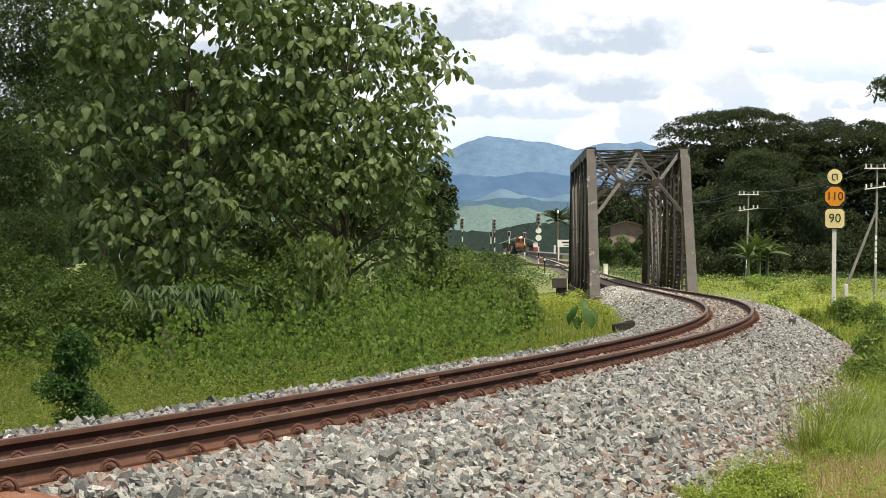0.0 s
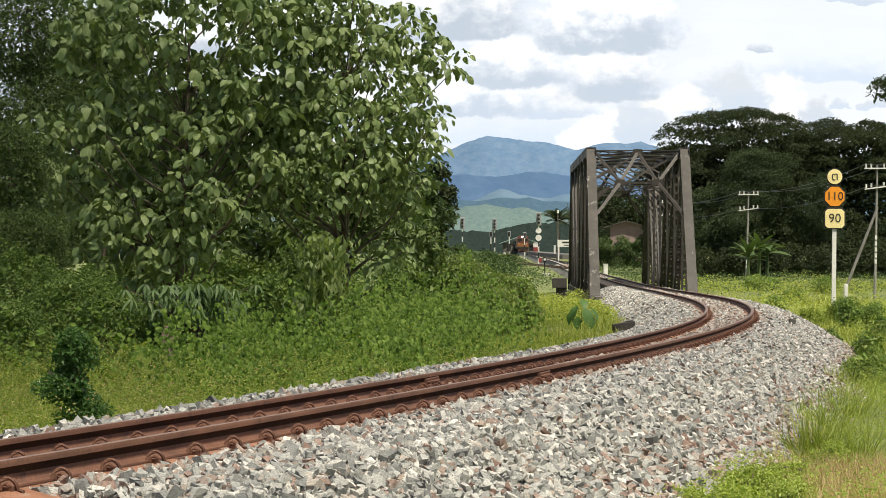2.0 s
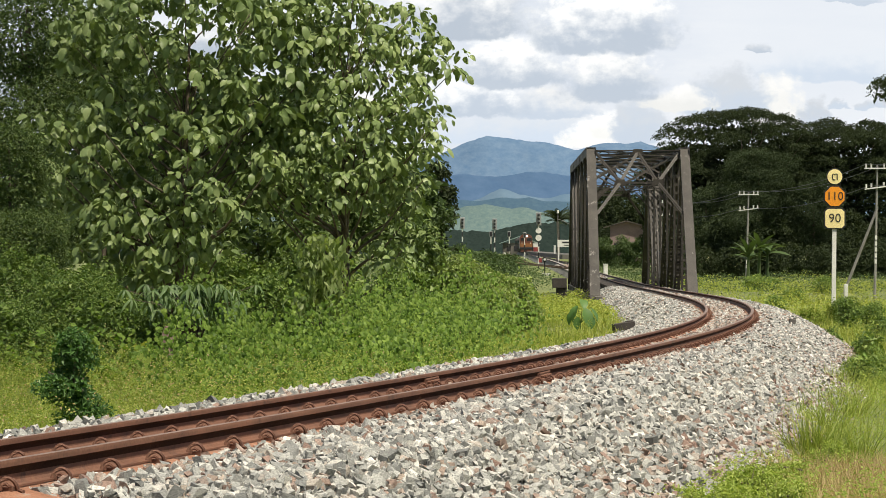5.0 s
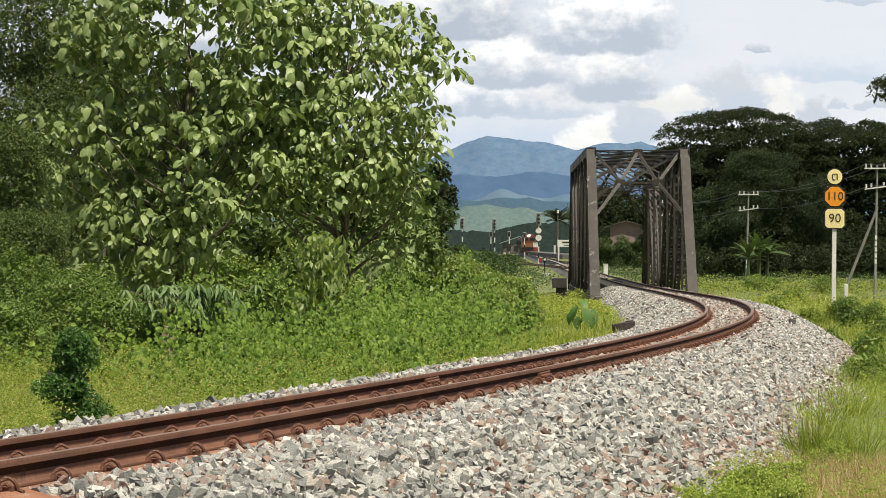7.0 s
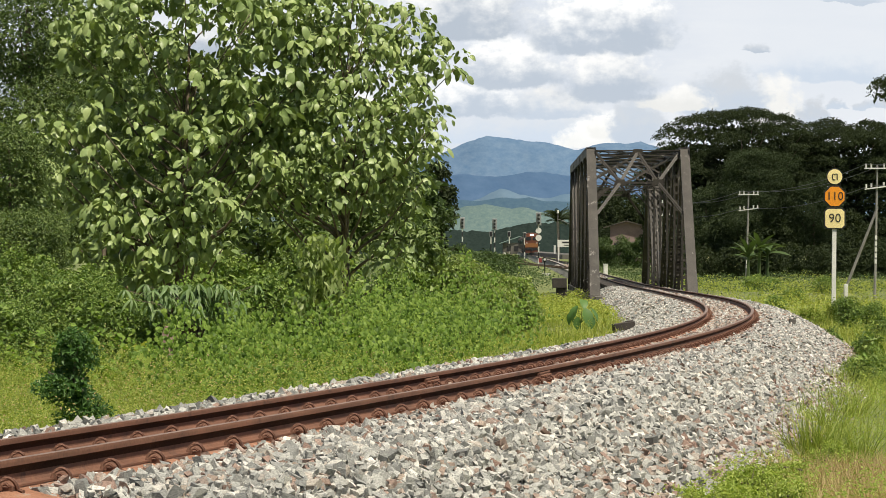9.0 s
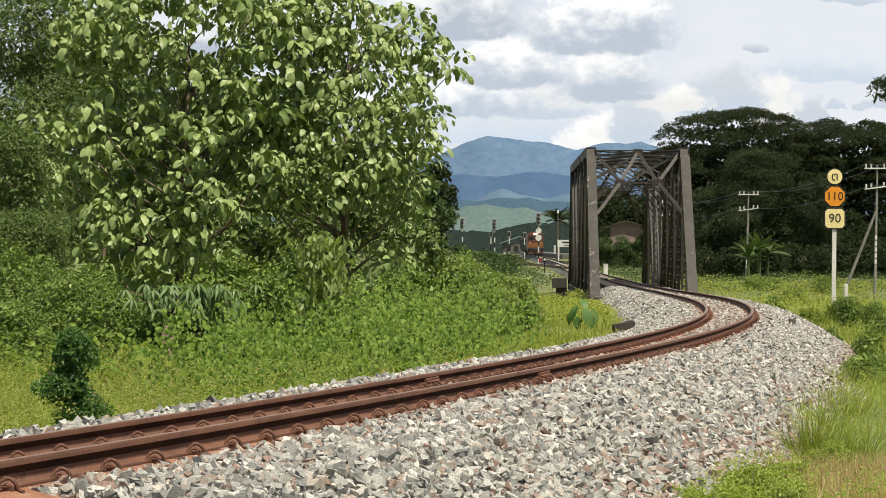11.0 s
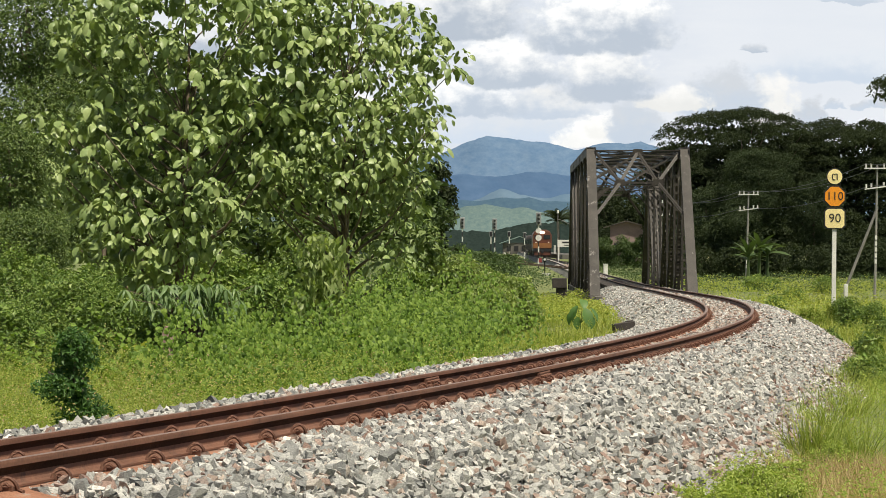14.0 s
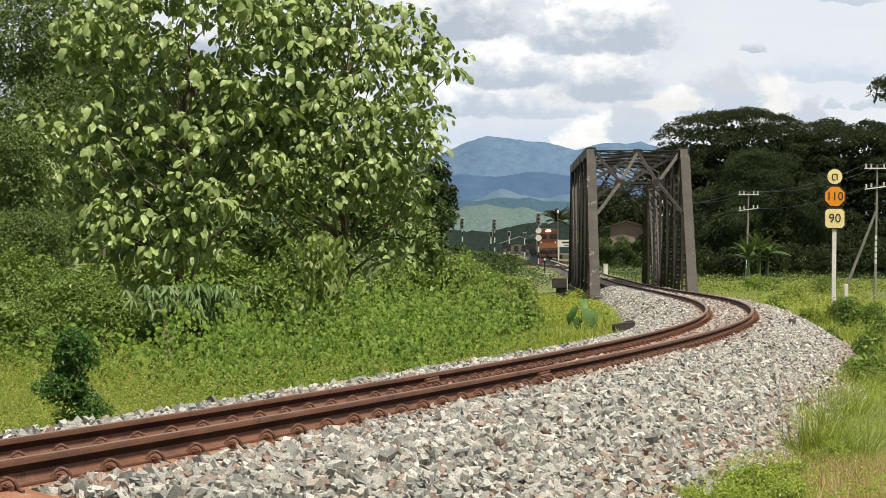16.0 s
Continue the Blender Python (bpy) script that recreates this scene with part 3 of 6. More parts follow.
def make_bridge():
    t = thing("railway_bridge", None, None, "weathered brown riveted steel through-truss railway bridge", "bridge", at=BRIDGE_AT)
    L = PANEL * NPAN
    for side in (-1, 1):
        x = side * BHALF
        lo = [Vector((x, i * PANEL, BZ0)) for i in range(NPAN + 1)]
        hi = {i: Vector((x, i * PANEL, BZ1)) for i in range(1, NPAN)}
        # end posts and top chord: box sections with a cover plate
        for a, c in ((lo[0], hi[1]), (lo[NPAN], hi[NPAN - 1])):
            b = Build()
            b.beam(a, c, 0.47, 0.03, up=(0, -1, 0.8), lift=0.2)
            for s in (-1, 1):
                b.beam(a, c, 0.03, 0.42, up=(0, -1, 0.8), shift=s * 0.2)
                b.beam(a, c, 0.1, 0.03, up=(0, -1, 0.8), shift=s * 0.17, lift=-0.2)
            b.beam(a + (c - a) * 0.02, a + (c - a) * 0.16, 0.5, 0.02, up=(0, -1, 0.8), lift=0.225)
            part("end_post", b, M_STEEL, t)
        b = Build()
        a, c = hi[1], hi[NPAN - 1]
        b.beam(a, c, 0.47, 0.03, lift=0.2)
        for s in (-1, 1):
            b.beam(a, c, 0.03, 0.42, shift=s * 0.2)
        part("top_chord", b, M_STEEL, t)
        b = Build()
        for s in (-1, 1):
            b.beam(lo[0], lo[NPAN], 0.03, 0.45, shift=s * 0.17)
            b.beam(lo[0], lo[NPAN], 0.12, 0.02, shift=s * 0.2, lift=0.22)
            b.beam(lo[0], lo[NPAN], 0.12, 0.02, shift=s * 0.2, lift=-0.22)
        part("bottom_chord", b, M_STEEL, t)
        for i in range(1, NPAN):
            part("vertical", laced(lo[i], hi[i], 0.3, 0.26, (1, 0, 0)), M_STEEL, t)
        for i in range(1, NPAN - 1):
            up_first = i < NPAN / 2
            a, c = (hi[i], lo[i + 1]) if up_first else (lo[i], hi[i + 1])
            part("diagonal", laced(a, c, 0.3, 0.24, (1, 0, 0), 0.5), M_STEEL, t)
            if i == NPAN // 2:
                part("diagonal", laced(hi[i], lo[i + 1], 0.24, 0.18, (1, 0, 0), 0.5), M_STEEL, t)
        # plates at the joints
        for i in range(1, NPAN):
            for z, p in ((-0.1, hi[i]), (0.15, lo[i])):
                b = Build()
                for s in (-1, 1):
                    b.prism([(-0.55, -0.28), (0.55, -0.28), (0.4, 0.3), (-0.4, 0.3)], 0.014, Matrix.Translation(p + Vector((s * 0.235, 0, z))) @ pose(0, 0, 0, 0, 0, 90))
                part("gusset_plate", b, M_STEEL, t)
    # cross frames: portals in the plane of the end posts, sway frames at the verticals
    for i in range(1, NPAN):
        portal = i in (1, NPAN - 1)
        run = {1: -1, NPAN - 1: 1}.get(i, 0) * PANEL / (BZ1 - BZ0)

        def at(x, drop):
            return Vector((x, i * PANEL + run * drop, BZ1 - drop))
        w = BHALF - 0.22
        nodes_lo = [at(-0.95, 1.62), at(0.95, 1.62)]
        nodes_hi = [at(-w, 0.05), at(0, 0.05), at(w, 0.05)]
        k = 0.16 if portal else 0.085
        b = Build()
        if portal:
            for lift in (0.1, -0.16):
                b.beam(nodes_hi[0] + Vector((0, 0, lift)), nodes_hi[2] + Vector((0, 0, lift)), 0.1, 0.05)
            for j in range(10):
                x0, x1 = -w + 2 * w * j / 10, -w + 2 * w * (j + 1) / 10
                b.beam(at(x0, 0.05) + Vector((0, 0, 0.1 if j % 2 else -0.16)), at(x1, 0.05) + Vector((0, 0, -0.16 if j % 2 else 0.1)), 0.05, 0.012, up=(0, 1, 0))
        else:
            b.beam(nodes_hi[0] + Vector((0, 0, 0.05)), nodes_hi[2] + Vector((0, 0, 0.05)), 0.1, 0.07)
        part("top_strut", b, M_STEEL, t)
        lines = ((nodes_hi[0], nodes_lo[0]), (nodes_lo[0], nodes_hi[1]), (nodes_hi[1], nodes_lo[1]), (nodes_lo[1], nodes_hi[2]),
                 (nodes_lo[0], at(-w, 3.2)), (nodes_lo[1], at(w, 3.2)))
        if portal:
            part("lower_strut", Build().beam(nodes_lo[0], nodes_lo[1], 0.1, 0.1), M_STEEL, t)
        else:
            # a latticed strut below the top and crossed bars over it
            low = Build()
            for drop in (1.45, 1.62):
                low.beam(at(-w, drop), at(w, drop), 0.08, 0.03)
            for j in range(10):
                x0, x1 = -w + 2 * w * j / 10, -w + 2 * w * (j + 1) / 10
                low.beam(at(x0, 1.62 if j % 2 else 1.45), at(x1, 1.45 if j % 2 else 1.62), 0.04, 0.012, up=(0, 1, 0))
            part("lower_strut", low, M_STEEL, t)
            lines = ((at(-w, 0.1), at(0, 1.3)), (at(0, 1.3), at(w, 0.1)), (at(-w, 1.3), at(0, 0.1)), (at(0, 0.1), at(w, 1.3)), (at(-w, 2.7), at(-w + 1.0, 1.62)), (at(w, 2.7), at(w - 1.0, 1.62)))
        for a, c in lines:
            b = Build()
            b.beam(a, c, k, 0.02, up=(0, -1, 0.3), lift=0.03)
            b.beam(a, c, 0.02, k * 0.9, up=(0, -1, 0.3))
            part("brace", b, M_STEEL, t)
        for p in (nodes_lo + [nodes_hi[1]] if portal else []):
            b = Build().prism([(-0.32, -0.12), (0.32, -0.12), (0.22, 0.17), (-0.22, 0.17)], 0.016, Matrix.Translation(p + Vector((0, -0.06, 0))))
            part("gusset_plate", b, M_STEEL, t)
    # top lateral bracing
    for i in range(1, NPAN - 1):
        for s in (-1, 1):
            b = Build().beam((-s * (BHALF - 0.2), i * PANEL, BZ1 + 0.06), (s * (BHALF - 0.2), (i + 1) * PANEL, BZ1 + 0.06 + s * 0.03), 0.07, 0.03)
            b.beam((-s * (BHALF - 0.2), i * PANEL, BZ1), (s * (BHALF - 0.2), (i + 1) * PANEL, BZ1 + s * 0.03 + 0.02), 0.02, 0.06)
            part("lateral_brace", b, M_STEEL, t)
    # floor: cross girders, stringers and timber sleepers
    for i in range(NPAN + 1):
        b = Build().beam((-BHALF + 0.2, i * PANEL, BZ0 - 0.02), (BHALF - 0.2, i * PANEL, BZ0 - 0.02), 0.03, 0.6)
        for lift in (-0.3, 0.3):
            b.beam((-BHALF + 0.2, i * PANEL, BZ0 - 0.02), (BHALF - 0.2, i * PANEL, BZ0 - 0.02), 0.26, 0.03, lift=lift)
        part("cross_girder", b, M_STEEL, t)
    for s in (-0.6, 0.6):
        b = Build().beam((s, 0, BZ0 + 0.05), (s, L, BZ0 + 0.05), 0.02, 0.5)
        for lift in (-0.25, 0.25):
            b.beam((s, 0, BZ0 + 0.05), (s, L, BZ0 + 0.05), 0.2, 0.025, lift=lift)
        part("stringer", b, M_STEEL, t)
    tm = Build().box((0, 0, 0), (2.4, 0.22, 0.2)).mesh("bridge_sleeper", bevel=0.012)
    tm.materials.append(M_TIMBER)
    for k in range(int(L / 0.5)):
        o = part("sleeper", tm, None, t, "dark timber bridge sleeper")
        o.matrix_basis = pose(0.0, 0.3 + k * 0.5, -1.31)
    # abutments
    for y, n in ((-0.9, 0), (L + 0.9, 1)):
        b = Build().box((0, y, -4.4), (5.2, 1.8, 4.2)).box((0, y + (-1 if n == 0 else 1) * 0.55, -1.9), (4.9, 0.7, 0.9))
        part("abutment", b, M_CONCRETE, t, "stained concrete abutment under the bridge end", bevel=0.03)
    # dark timber refuge beside the near end
    b = Build().box((-4.1, 0.2, -0.84), (0.68, 1.2, 0.46)).box((-4.0, 0.25, -1.3), (0.5, 1.0, 0.6))
    for k in (-0.4, 0.4):
        b.box((-4.05, 0.2 + k, -2.6), (0.2, 0.2, 3.1))
    part("refuge", b, M_TIMBER, t, "dark timber refuge platform", bevel=0.01)
    return t


make_bridge()


# ---------------------------------------------------------------- distance: sky and mountains
def make_sky():
    """Cumulus sky far behind the hills; it drifts slowly."""
    m, n, l, b = material("cloudy_sky")
    n.remove(b)
    em = n.new("ShaderNodeEmission")
    tc = n.new("ShaderNodeTexCoord")

    def calc(op, a, b=0.0, c=0.0):
        k = n.new("ShaderNodeMath")
        k.operation = op
        for sock, v in zip(k.inputs, (a, b, c)):
            if hasattr(v, "links"):
                l.new(v, sock)
            else:
                sock.default_value = v
        return k.outputs[0]

    def blend(v, lo, hi, to_lo=0.0, to_hi=1.0):
        k = n.new("ShaderNodeMapRange")
        k.interpolation_type = "SMOOTHSTEP"
        l.new(v, k.inputs["Value"])
        for name, x in (("From Min", lo), ("From Max", hi), ("To Min", to_lo), ("To Max", to_hi)):
            k.inputs[name].default_value = x
        return k.outputs["Result"]

    def field_of(size, detail, rough, output="Fac"):
        mp = n.new("ShaderNodeMapping")
        mp.inputs["Scale"].default_value = tuple(1 / q for q in size)
        l.new(tc.outputs["Object"], mp.inputs["Vector"])
        t = n.new("ShaderNodeTexNoise")
        t.inputs["Scale"].default_value, t.inputs["Detail"].default_value, t.inputs["Roughness"].default_value = 1.0, detail, rough
        l.new(mp.outputs["Vector"], t.inputs["Vector"])
        return t.outputs[output]

    # the cloud outlines are stirred by eddies
    eddy = n.new("ShaderNodeSeparateColor")
    l.new(field_of((62, 62, 46), 5, 0.58, "Color"), eddy.inputs[0])
    sep = n.new("ShaderNodeSeparateXYZ")
    l.new(tc.outputs["Object"], sep.inputs[0])
    px = calc("MULTIPLY_ADD", calc("SUBTRACT", eddy.outputs[0], 0.5), 90.0, sep.outputs["X"])
    pz = calc("MULTIPLY_ADD", calc("SUBTRACT", eddy.outputs[1], 0.5), 34.0, sep.outputs["Z"])
    billow = calc("SUBTRACT", field_of((30, 30, 24), 6, 0.6), 0.5)
    patchy = calc("SUBTRACT", field_of((95, 95, 60), 5, 0.6), 0.5)
    # the high veil behind the cumulus, and loose cloud away from the bridge
    veil = ramp(n, [(0.3, (0.56, 0.62, 0.71)), (0.5, (0.66, 0.7, 0.76)), (0.7, (0.76, 0.78, 0.8))])
    l.new(field_of((380, 380, 90), 6, 0.6), veil.inputs["Fac"])
    col = mix_rgb(n, l, blend(sep.outputs["X"], 300, 560, 0.0, 0.75), veil.outputs["Color"], (0.72, 0.75, 0.79))
    # cumulus: middle, base, half width, height, whiteness of the top and of the base
    for x, base, w, h, top, low in (
            (-200, 210, 190, 70, 0.85, 0.9), (-330, 330, 230, 90, 0.9, 0.8), (780, 300, 260, 60, 0.8, 1.05), (-620, 260, 240, 80, 0.85, 0.9),
            (135, 184, 190, 60, 0.76, 1.1), (255, 182, 62, 42, 1.0, 1.35), (286, 200, 34, 46, 1.0, 1.3), (345, 194, 60, 78, 0.68, 0.98),
            (590, 226, 62, 84, 0.86, 1.25), (508, 238, 92, 84, 0.66, 0.98), (425, 246, 70, 40, 0.9, 1.2),
            (660, 219, 36, 48, 0.64, 0.95), (706, 246, 16, 15, 0.66, 1.0), (747, 243, 18, 15, 0.66, 1.0), (785, 247, 30, 26, 0.64, 0.98),
            (190, 234, 105, 52, 0.84, 0.98), (45, 239, 125, 66, 1.02, 0.92), (292, 270, 105, 96, 0.94, 0.86), (118, 295, 112, 92, 1.0, 0.86),
            (285, 360, 150, 120, 1.02, 0.84), (20, 382, 150, 120, 0.98, 0.8), (561, 349, 30, 15, 0.68, 0.86), (735, 437, 60, 22, 0.7, 0.95)):
        u = calc("MULTIPLY_ADD", px, 1 / w, -x / w)
        v = calc("MULTIPLY_ADD", pz, 1 / h, -base / h)
        tall = calc("MAXIMUM", v, calc("MULTIPLY", v, -5.0))
        body = calc("SUBTRACT", 1.0, calc("ADD", calc("MULTIPLY", u, u), calc("MULTIPLY", tall, tall)))
        mask = blend(calc("MULTIPLY_ADD", billow, 1.7, body), -0.12, 0.62)
        lit = blend(calc("MULTIPLY_ADD", patchy, 1.7, calc("MULTIPLY_ADD", billow, 0.9, v)), -0.1, 0.9)
        tone = mix_rgb(n, l, lit, tuple(k * low for k in ((0.53, 0.6, 0.69) if low < 1.2 else (0.63, 0.63, 0.61))), tuple(k * top for k in ((1.0, 0.99, 0.96) if top > 0.8 else (0.87, 0.92, 0.98))))
        col = mix_rgb(n, l, calc("MULTIPLY", mask, 0.93), col, tone)
    l.new(col, em.inputs["Color"])
    l.new(em.outputs["Emission"], n["Material Output"].inputs["Surface"])
    b = Build()
    b.add([(-4000, 0, -100), (4000, 0, -100), (4000, 0, 1600), (-4000, 0, 1600)], [(0, 1, 2, 3)])
    return thing("sky_backdrop", b, m, "bright sky with white and grey cumulus clouds", "sky", kind="structure", at=pose(0, 4600, 0))


SKY = make_sky()


def make_cloud():
    """A low cumulus cloud that drifts off the sun; it is thin towards its rim."""
    m, n, l, b = material("cloud_vapour")
    n.remove(b)
    tc = n.new("ShaderNodeTexCoord")
    mp = n.new("ShaderNodeMapping")
    mp.inputs["Scale"].default_value = (1 / 160, 1 / 150, 0.0)
    l.new(tc.outputs["Object"], mp.inputs["Vector"])
    rim = n.new("ShaderNodeVectorMath")
    rim.operation = "LENGTH"
    l.new(mp.outputs["Vector"], rim.inputs[0])
    puff = noise_node(n, l, 0.05, 4, 0.6)
    ad = n.new("ShaderNodeMath")
    ad.operation = "MULTIPLY_ADD"
    l.new(puff.outputs["Fac"], ad.inputs[0])
    ad.inputs[1].default_value = 0.1
    l.new(rim.outputs["Value"], ad.inputs[2])
    thick = n.new("ShaderNodeMapRange")
    l.new(ad.outputs[0], thick.inputs["Value"])
    for name, x in (("From Min", 0.87), ("From Max", 1.07), ("To Min", 0.74), ("To Max", 0.0)):
        thick.inputs[name].default_value = x
    clear, vapour, ms = n.new("ShaderNodeBsdfTransparent"), n.new("ShaderNodeBsdfTranslucent"), n.new("ShaderNodeMixShader")
    vapour.inputs["Color"].default_value = (0.85, 0.85, 0.85, 1)
    l.new(thick.outputs["Result"], ms.inputs["Fac"])
    l.new(clear.outputs["BSDF"], ms.inputs[1])
    l.new(vapour.outputs["BSDF"], ms.inputs[2])
    l.new(ms.outputs["Shader"], n["Material Output"].inputs["Surface"])
    bm = bmesh.new()
    bmesh.ops.create_icosphere(bm, subdivisions=5, radius=1.0)
    for v in bm.verts:
        d = v.co.copy()
        swell = 1 + 0.3 * noise.fractal(d * 3.0, 1.0, 2.0, 5)
        v.co = Vector((d.x * 160, d.y * 150, d.z * (46 * swell if d.z > 0 else 12)))
    me = bpy.data.meshes.new("cloud")
    bm.to_mesh(me)
    bm.free()
    me.shade_smooth()
    return thing("cloud", me, m, "low white cumulus cloud drifting off the sun", "cloud", kind="structure")


CLOUD = make_cloud()


def ridge(name, y, tops, colour, light, label, base=-2.0, bumps=0.00012, glow=0.0, nx=260, category="mountain", grain=120, rough_top=0.0):
    """A far range of hills: tops are (x, height) in metres; its slopes are folded by noise."""
    xs = np.linspace(tops[0][0], tops[-1][0], nx)
    hs = np.interp(xs, [p[0] for p in tops], [p[1] for p in tops])
    rows = []
    depth = y * 0.12
    for j, f in enumerate(np.linspace(0, 1, 28)):
        h = []
        for x, top in zip(xs, hs):
            k = noise.fractal(Vector((x / y * 9, f * 3 + y, 0.3)), 1.0, 2.0, 6)
            fold = noise.fractal(Vector((x / y * 30, f * 2.5 + y, 0.7)), 0.9, 2.0, 6)
            leafy_top = noise.fractal(Vector((x * 0.45, f * 4.0, y)), 0.6, 2.0, 4)
            h.append(base + (top - base) * (f ** 0.8) * (1 + 0.10 * k * (1 - f) + 0.17 * fold * (1 - 0.9 * f)) + top * 0.006 * fold + y * bumps * RNG.normal() * f + rough_top * leafy_top * f)
        rows.append(np.stack([xs, np.full_like(xs, y - depth * (1 - f)), np.array(h)], -1))
    V = np.array(rows)
    k, nn = V.shape[:2]
    idx = np.arange(k * nn).reshape(k, nn)
    q = np.stack([idx[:-1, :-1], idx[:-1, 1:], idx[1:, 1:], idx[1:, :-1]], -1).reshape(-1, 4)
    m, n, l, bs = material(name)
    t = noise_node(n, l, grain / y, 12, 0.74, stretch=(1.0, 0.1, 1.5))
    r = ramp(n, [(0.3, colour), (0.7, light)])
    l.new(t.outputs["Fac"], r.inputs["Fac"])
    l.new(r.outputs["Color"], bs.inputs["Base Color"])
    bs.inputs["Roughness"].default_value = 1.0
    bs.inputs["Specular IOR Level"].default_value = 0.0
    # glow adds the veil of distant air as emission of the slopes
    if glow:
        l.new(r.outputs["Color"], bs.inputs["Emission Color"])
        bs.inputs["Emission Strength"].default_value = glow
    return thing("backdrop", big_mesh(name, V.reshape(-1, 3), q, smooth=True), m, label, category, kind="structure")


# haze painted as blue tints; middle and near hills hold cloud shade too
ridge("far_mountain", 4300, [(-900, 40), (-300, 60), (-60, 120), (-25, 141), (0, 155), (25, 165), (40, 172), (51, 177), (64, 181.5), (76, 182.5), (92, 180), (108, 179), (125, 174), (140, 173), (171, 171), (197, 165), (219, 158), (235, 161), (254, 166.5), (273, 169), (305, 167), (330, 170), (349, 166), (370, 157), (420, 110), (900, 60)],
      (0.056, 0.101, 0.168), (0.104, 0.15, 0.205), "forested mountain under the clouds, haze painted in blue", glow=0.55, grain=260)
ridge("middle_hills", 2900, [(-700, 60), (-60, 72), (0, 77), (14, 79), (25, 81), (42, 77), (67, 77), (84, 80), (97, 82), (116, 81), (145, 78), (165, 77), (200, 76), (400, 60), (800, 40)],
      (0.043, 0.08, 0.142), (0.064, 0.105, 0.17), "wooded hills before the mountain, cloud shade and haze painted in dark blue", glow=0.5)
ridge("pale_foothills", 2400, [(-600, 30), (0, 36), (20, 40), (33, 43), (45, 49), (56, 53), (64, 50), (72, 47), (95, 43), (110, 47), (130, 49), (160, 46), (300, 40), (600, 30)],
      (0.068, 0.115, 0.165), (0.11, 0.155, 0.195), "pale foothills with haze and sunlit fields painted in", glow=0.5, grain=80)
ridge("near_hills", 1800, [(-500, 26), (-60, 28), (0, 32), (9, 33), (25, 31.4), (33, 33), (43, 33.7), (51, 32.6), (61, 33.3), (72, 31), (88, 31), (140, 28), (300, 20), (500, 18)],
      (0.038, 0.072, 0.108), (0.06, 0.098, 0.13), "wooded hills, haze and cloud shade painted in blue-green", glow=0.45, grain=500)
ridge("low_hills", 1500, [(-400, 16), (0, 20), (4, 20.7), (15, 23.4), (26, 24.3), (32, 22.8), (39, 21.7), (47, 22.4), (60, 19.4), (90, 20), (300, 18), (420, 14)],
      (0.06, 0.1, 0.105), (0.128, 0.17, 0.15), "pale green hills with haze in their colour", glow=0.42, grain=600)
# glow makes these woods give off a little of their dark colour
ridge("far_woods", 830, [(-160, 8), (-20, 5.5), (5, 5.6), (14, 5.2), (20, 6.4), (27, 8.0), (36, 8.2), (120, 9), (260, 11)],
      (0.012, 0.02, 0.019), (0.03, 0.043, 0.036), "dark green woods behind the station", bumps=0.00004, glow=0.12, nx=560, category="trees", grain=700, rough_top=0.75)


# ---------------------------------------------------------------- plants
def shell_points(c, r, n, fill=0.35, low=-0.9):
    """Points in the outer part of an ellipsoid with a lumpy surface, and the outward directions."""
    d = RNG.normal(0, 1, (n * 2, 3))
    d /= np.linalg.norm(d, axis=1, keepdims=True)
    d = d[d[:, 2] > low][:n]
    lump = np.array([noise.noise(Vector(v * 2.2) + Vector(c)) for v in d]) * 0.28 + np.array([noise.noise(Vector(v * 5.0) + Vector(c) * 1.7) for v in d]) * 0.16
    k = (1 + lump) * (1 - fill * RNG.random(len(d)) ** 1.5)
    return np.array(c) + d * k[:, None] * np.array(r), d


def leaf_cloud(name, blobs, per_m2, size, templates, up=0.6, fill=0.35, low=-0.9, core=0.0, lumps=True):
    """Leaves over lumpy blobs (centre, radii)."""
    P, N = [], []
    whole = blobs
    if lumps:
        blobs = []
        for c, r in whole:
            k = min(r)
            n_sub = int(max(7, 3.2 * (r[0] * r[2]) / (k * k) + 7))
            p, d = shell_points(c, (r[0] * 0.72, r[1] * 0.72, r[2] * 0.72), n_sub, 0.3, low)
            for q in p:
                s = k * RNG.uniform(0.34, 0.58)
                blobs.append((tuple(q), (s, s, s * RNG.uniform(0.6, 0.85))))
        per_m2 = per_m2 * 0.62
    for c, r in blobs:
        area = 4 * math.pi * ((r[0] * r[1]) ** 1.6 / 3 + (r[0] * r[2]) ** 1.6 / 3 + (r[1] * r[2]) ** 1.6 / 3) ** (1 / 1.6)
        p, d = shell_points(c, r, int(area * per_m2), fill, low)
        P.append(p)
        N.append(d)
    P, N = np.concatenate(P), np.concatenate(N)
    P, N = [P], [N]
    if core:
        for c, r in whole:
            p, d = shell_points(c, tuple(k * core for k in r), int(2.2 * math.pi * r[0] * r[2] / (0.27 * (1.8 * size) ** 2)), 0.25, -1.1)
            P.append(p)
            N.append(d)
    edge = len(P[0])
    P, N = np.concatenate(P), np.concatenate(N)
    nrm = N * (1 - up) + np.array([0, 0, up]) + RNG.normal(0, 0.45, P.shape)
    rot = frames_from(nrm, RNG.uniform(0, 6.28, len(P)))
    big = np.where(np.arange(len(P)) < edge, 1.0, 1.8)
    return scatter(name, templates, P, rot, size * big * RNG.uniform(0.6, 1.4, len(P)))


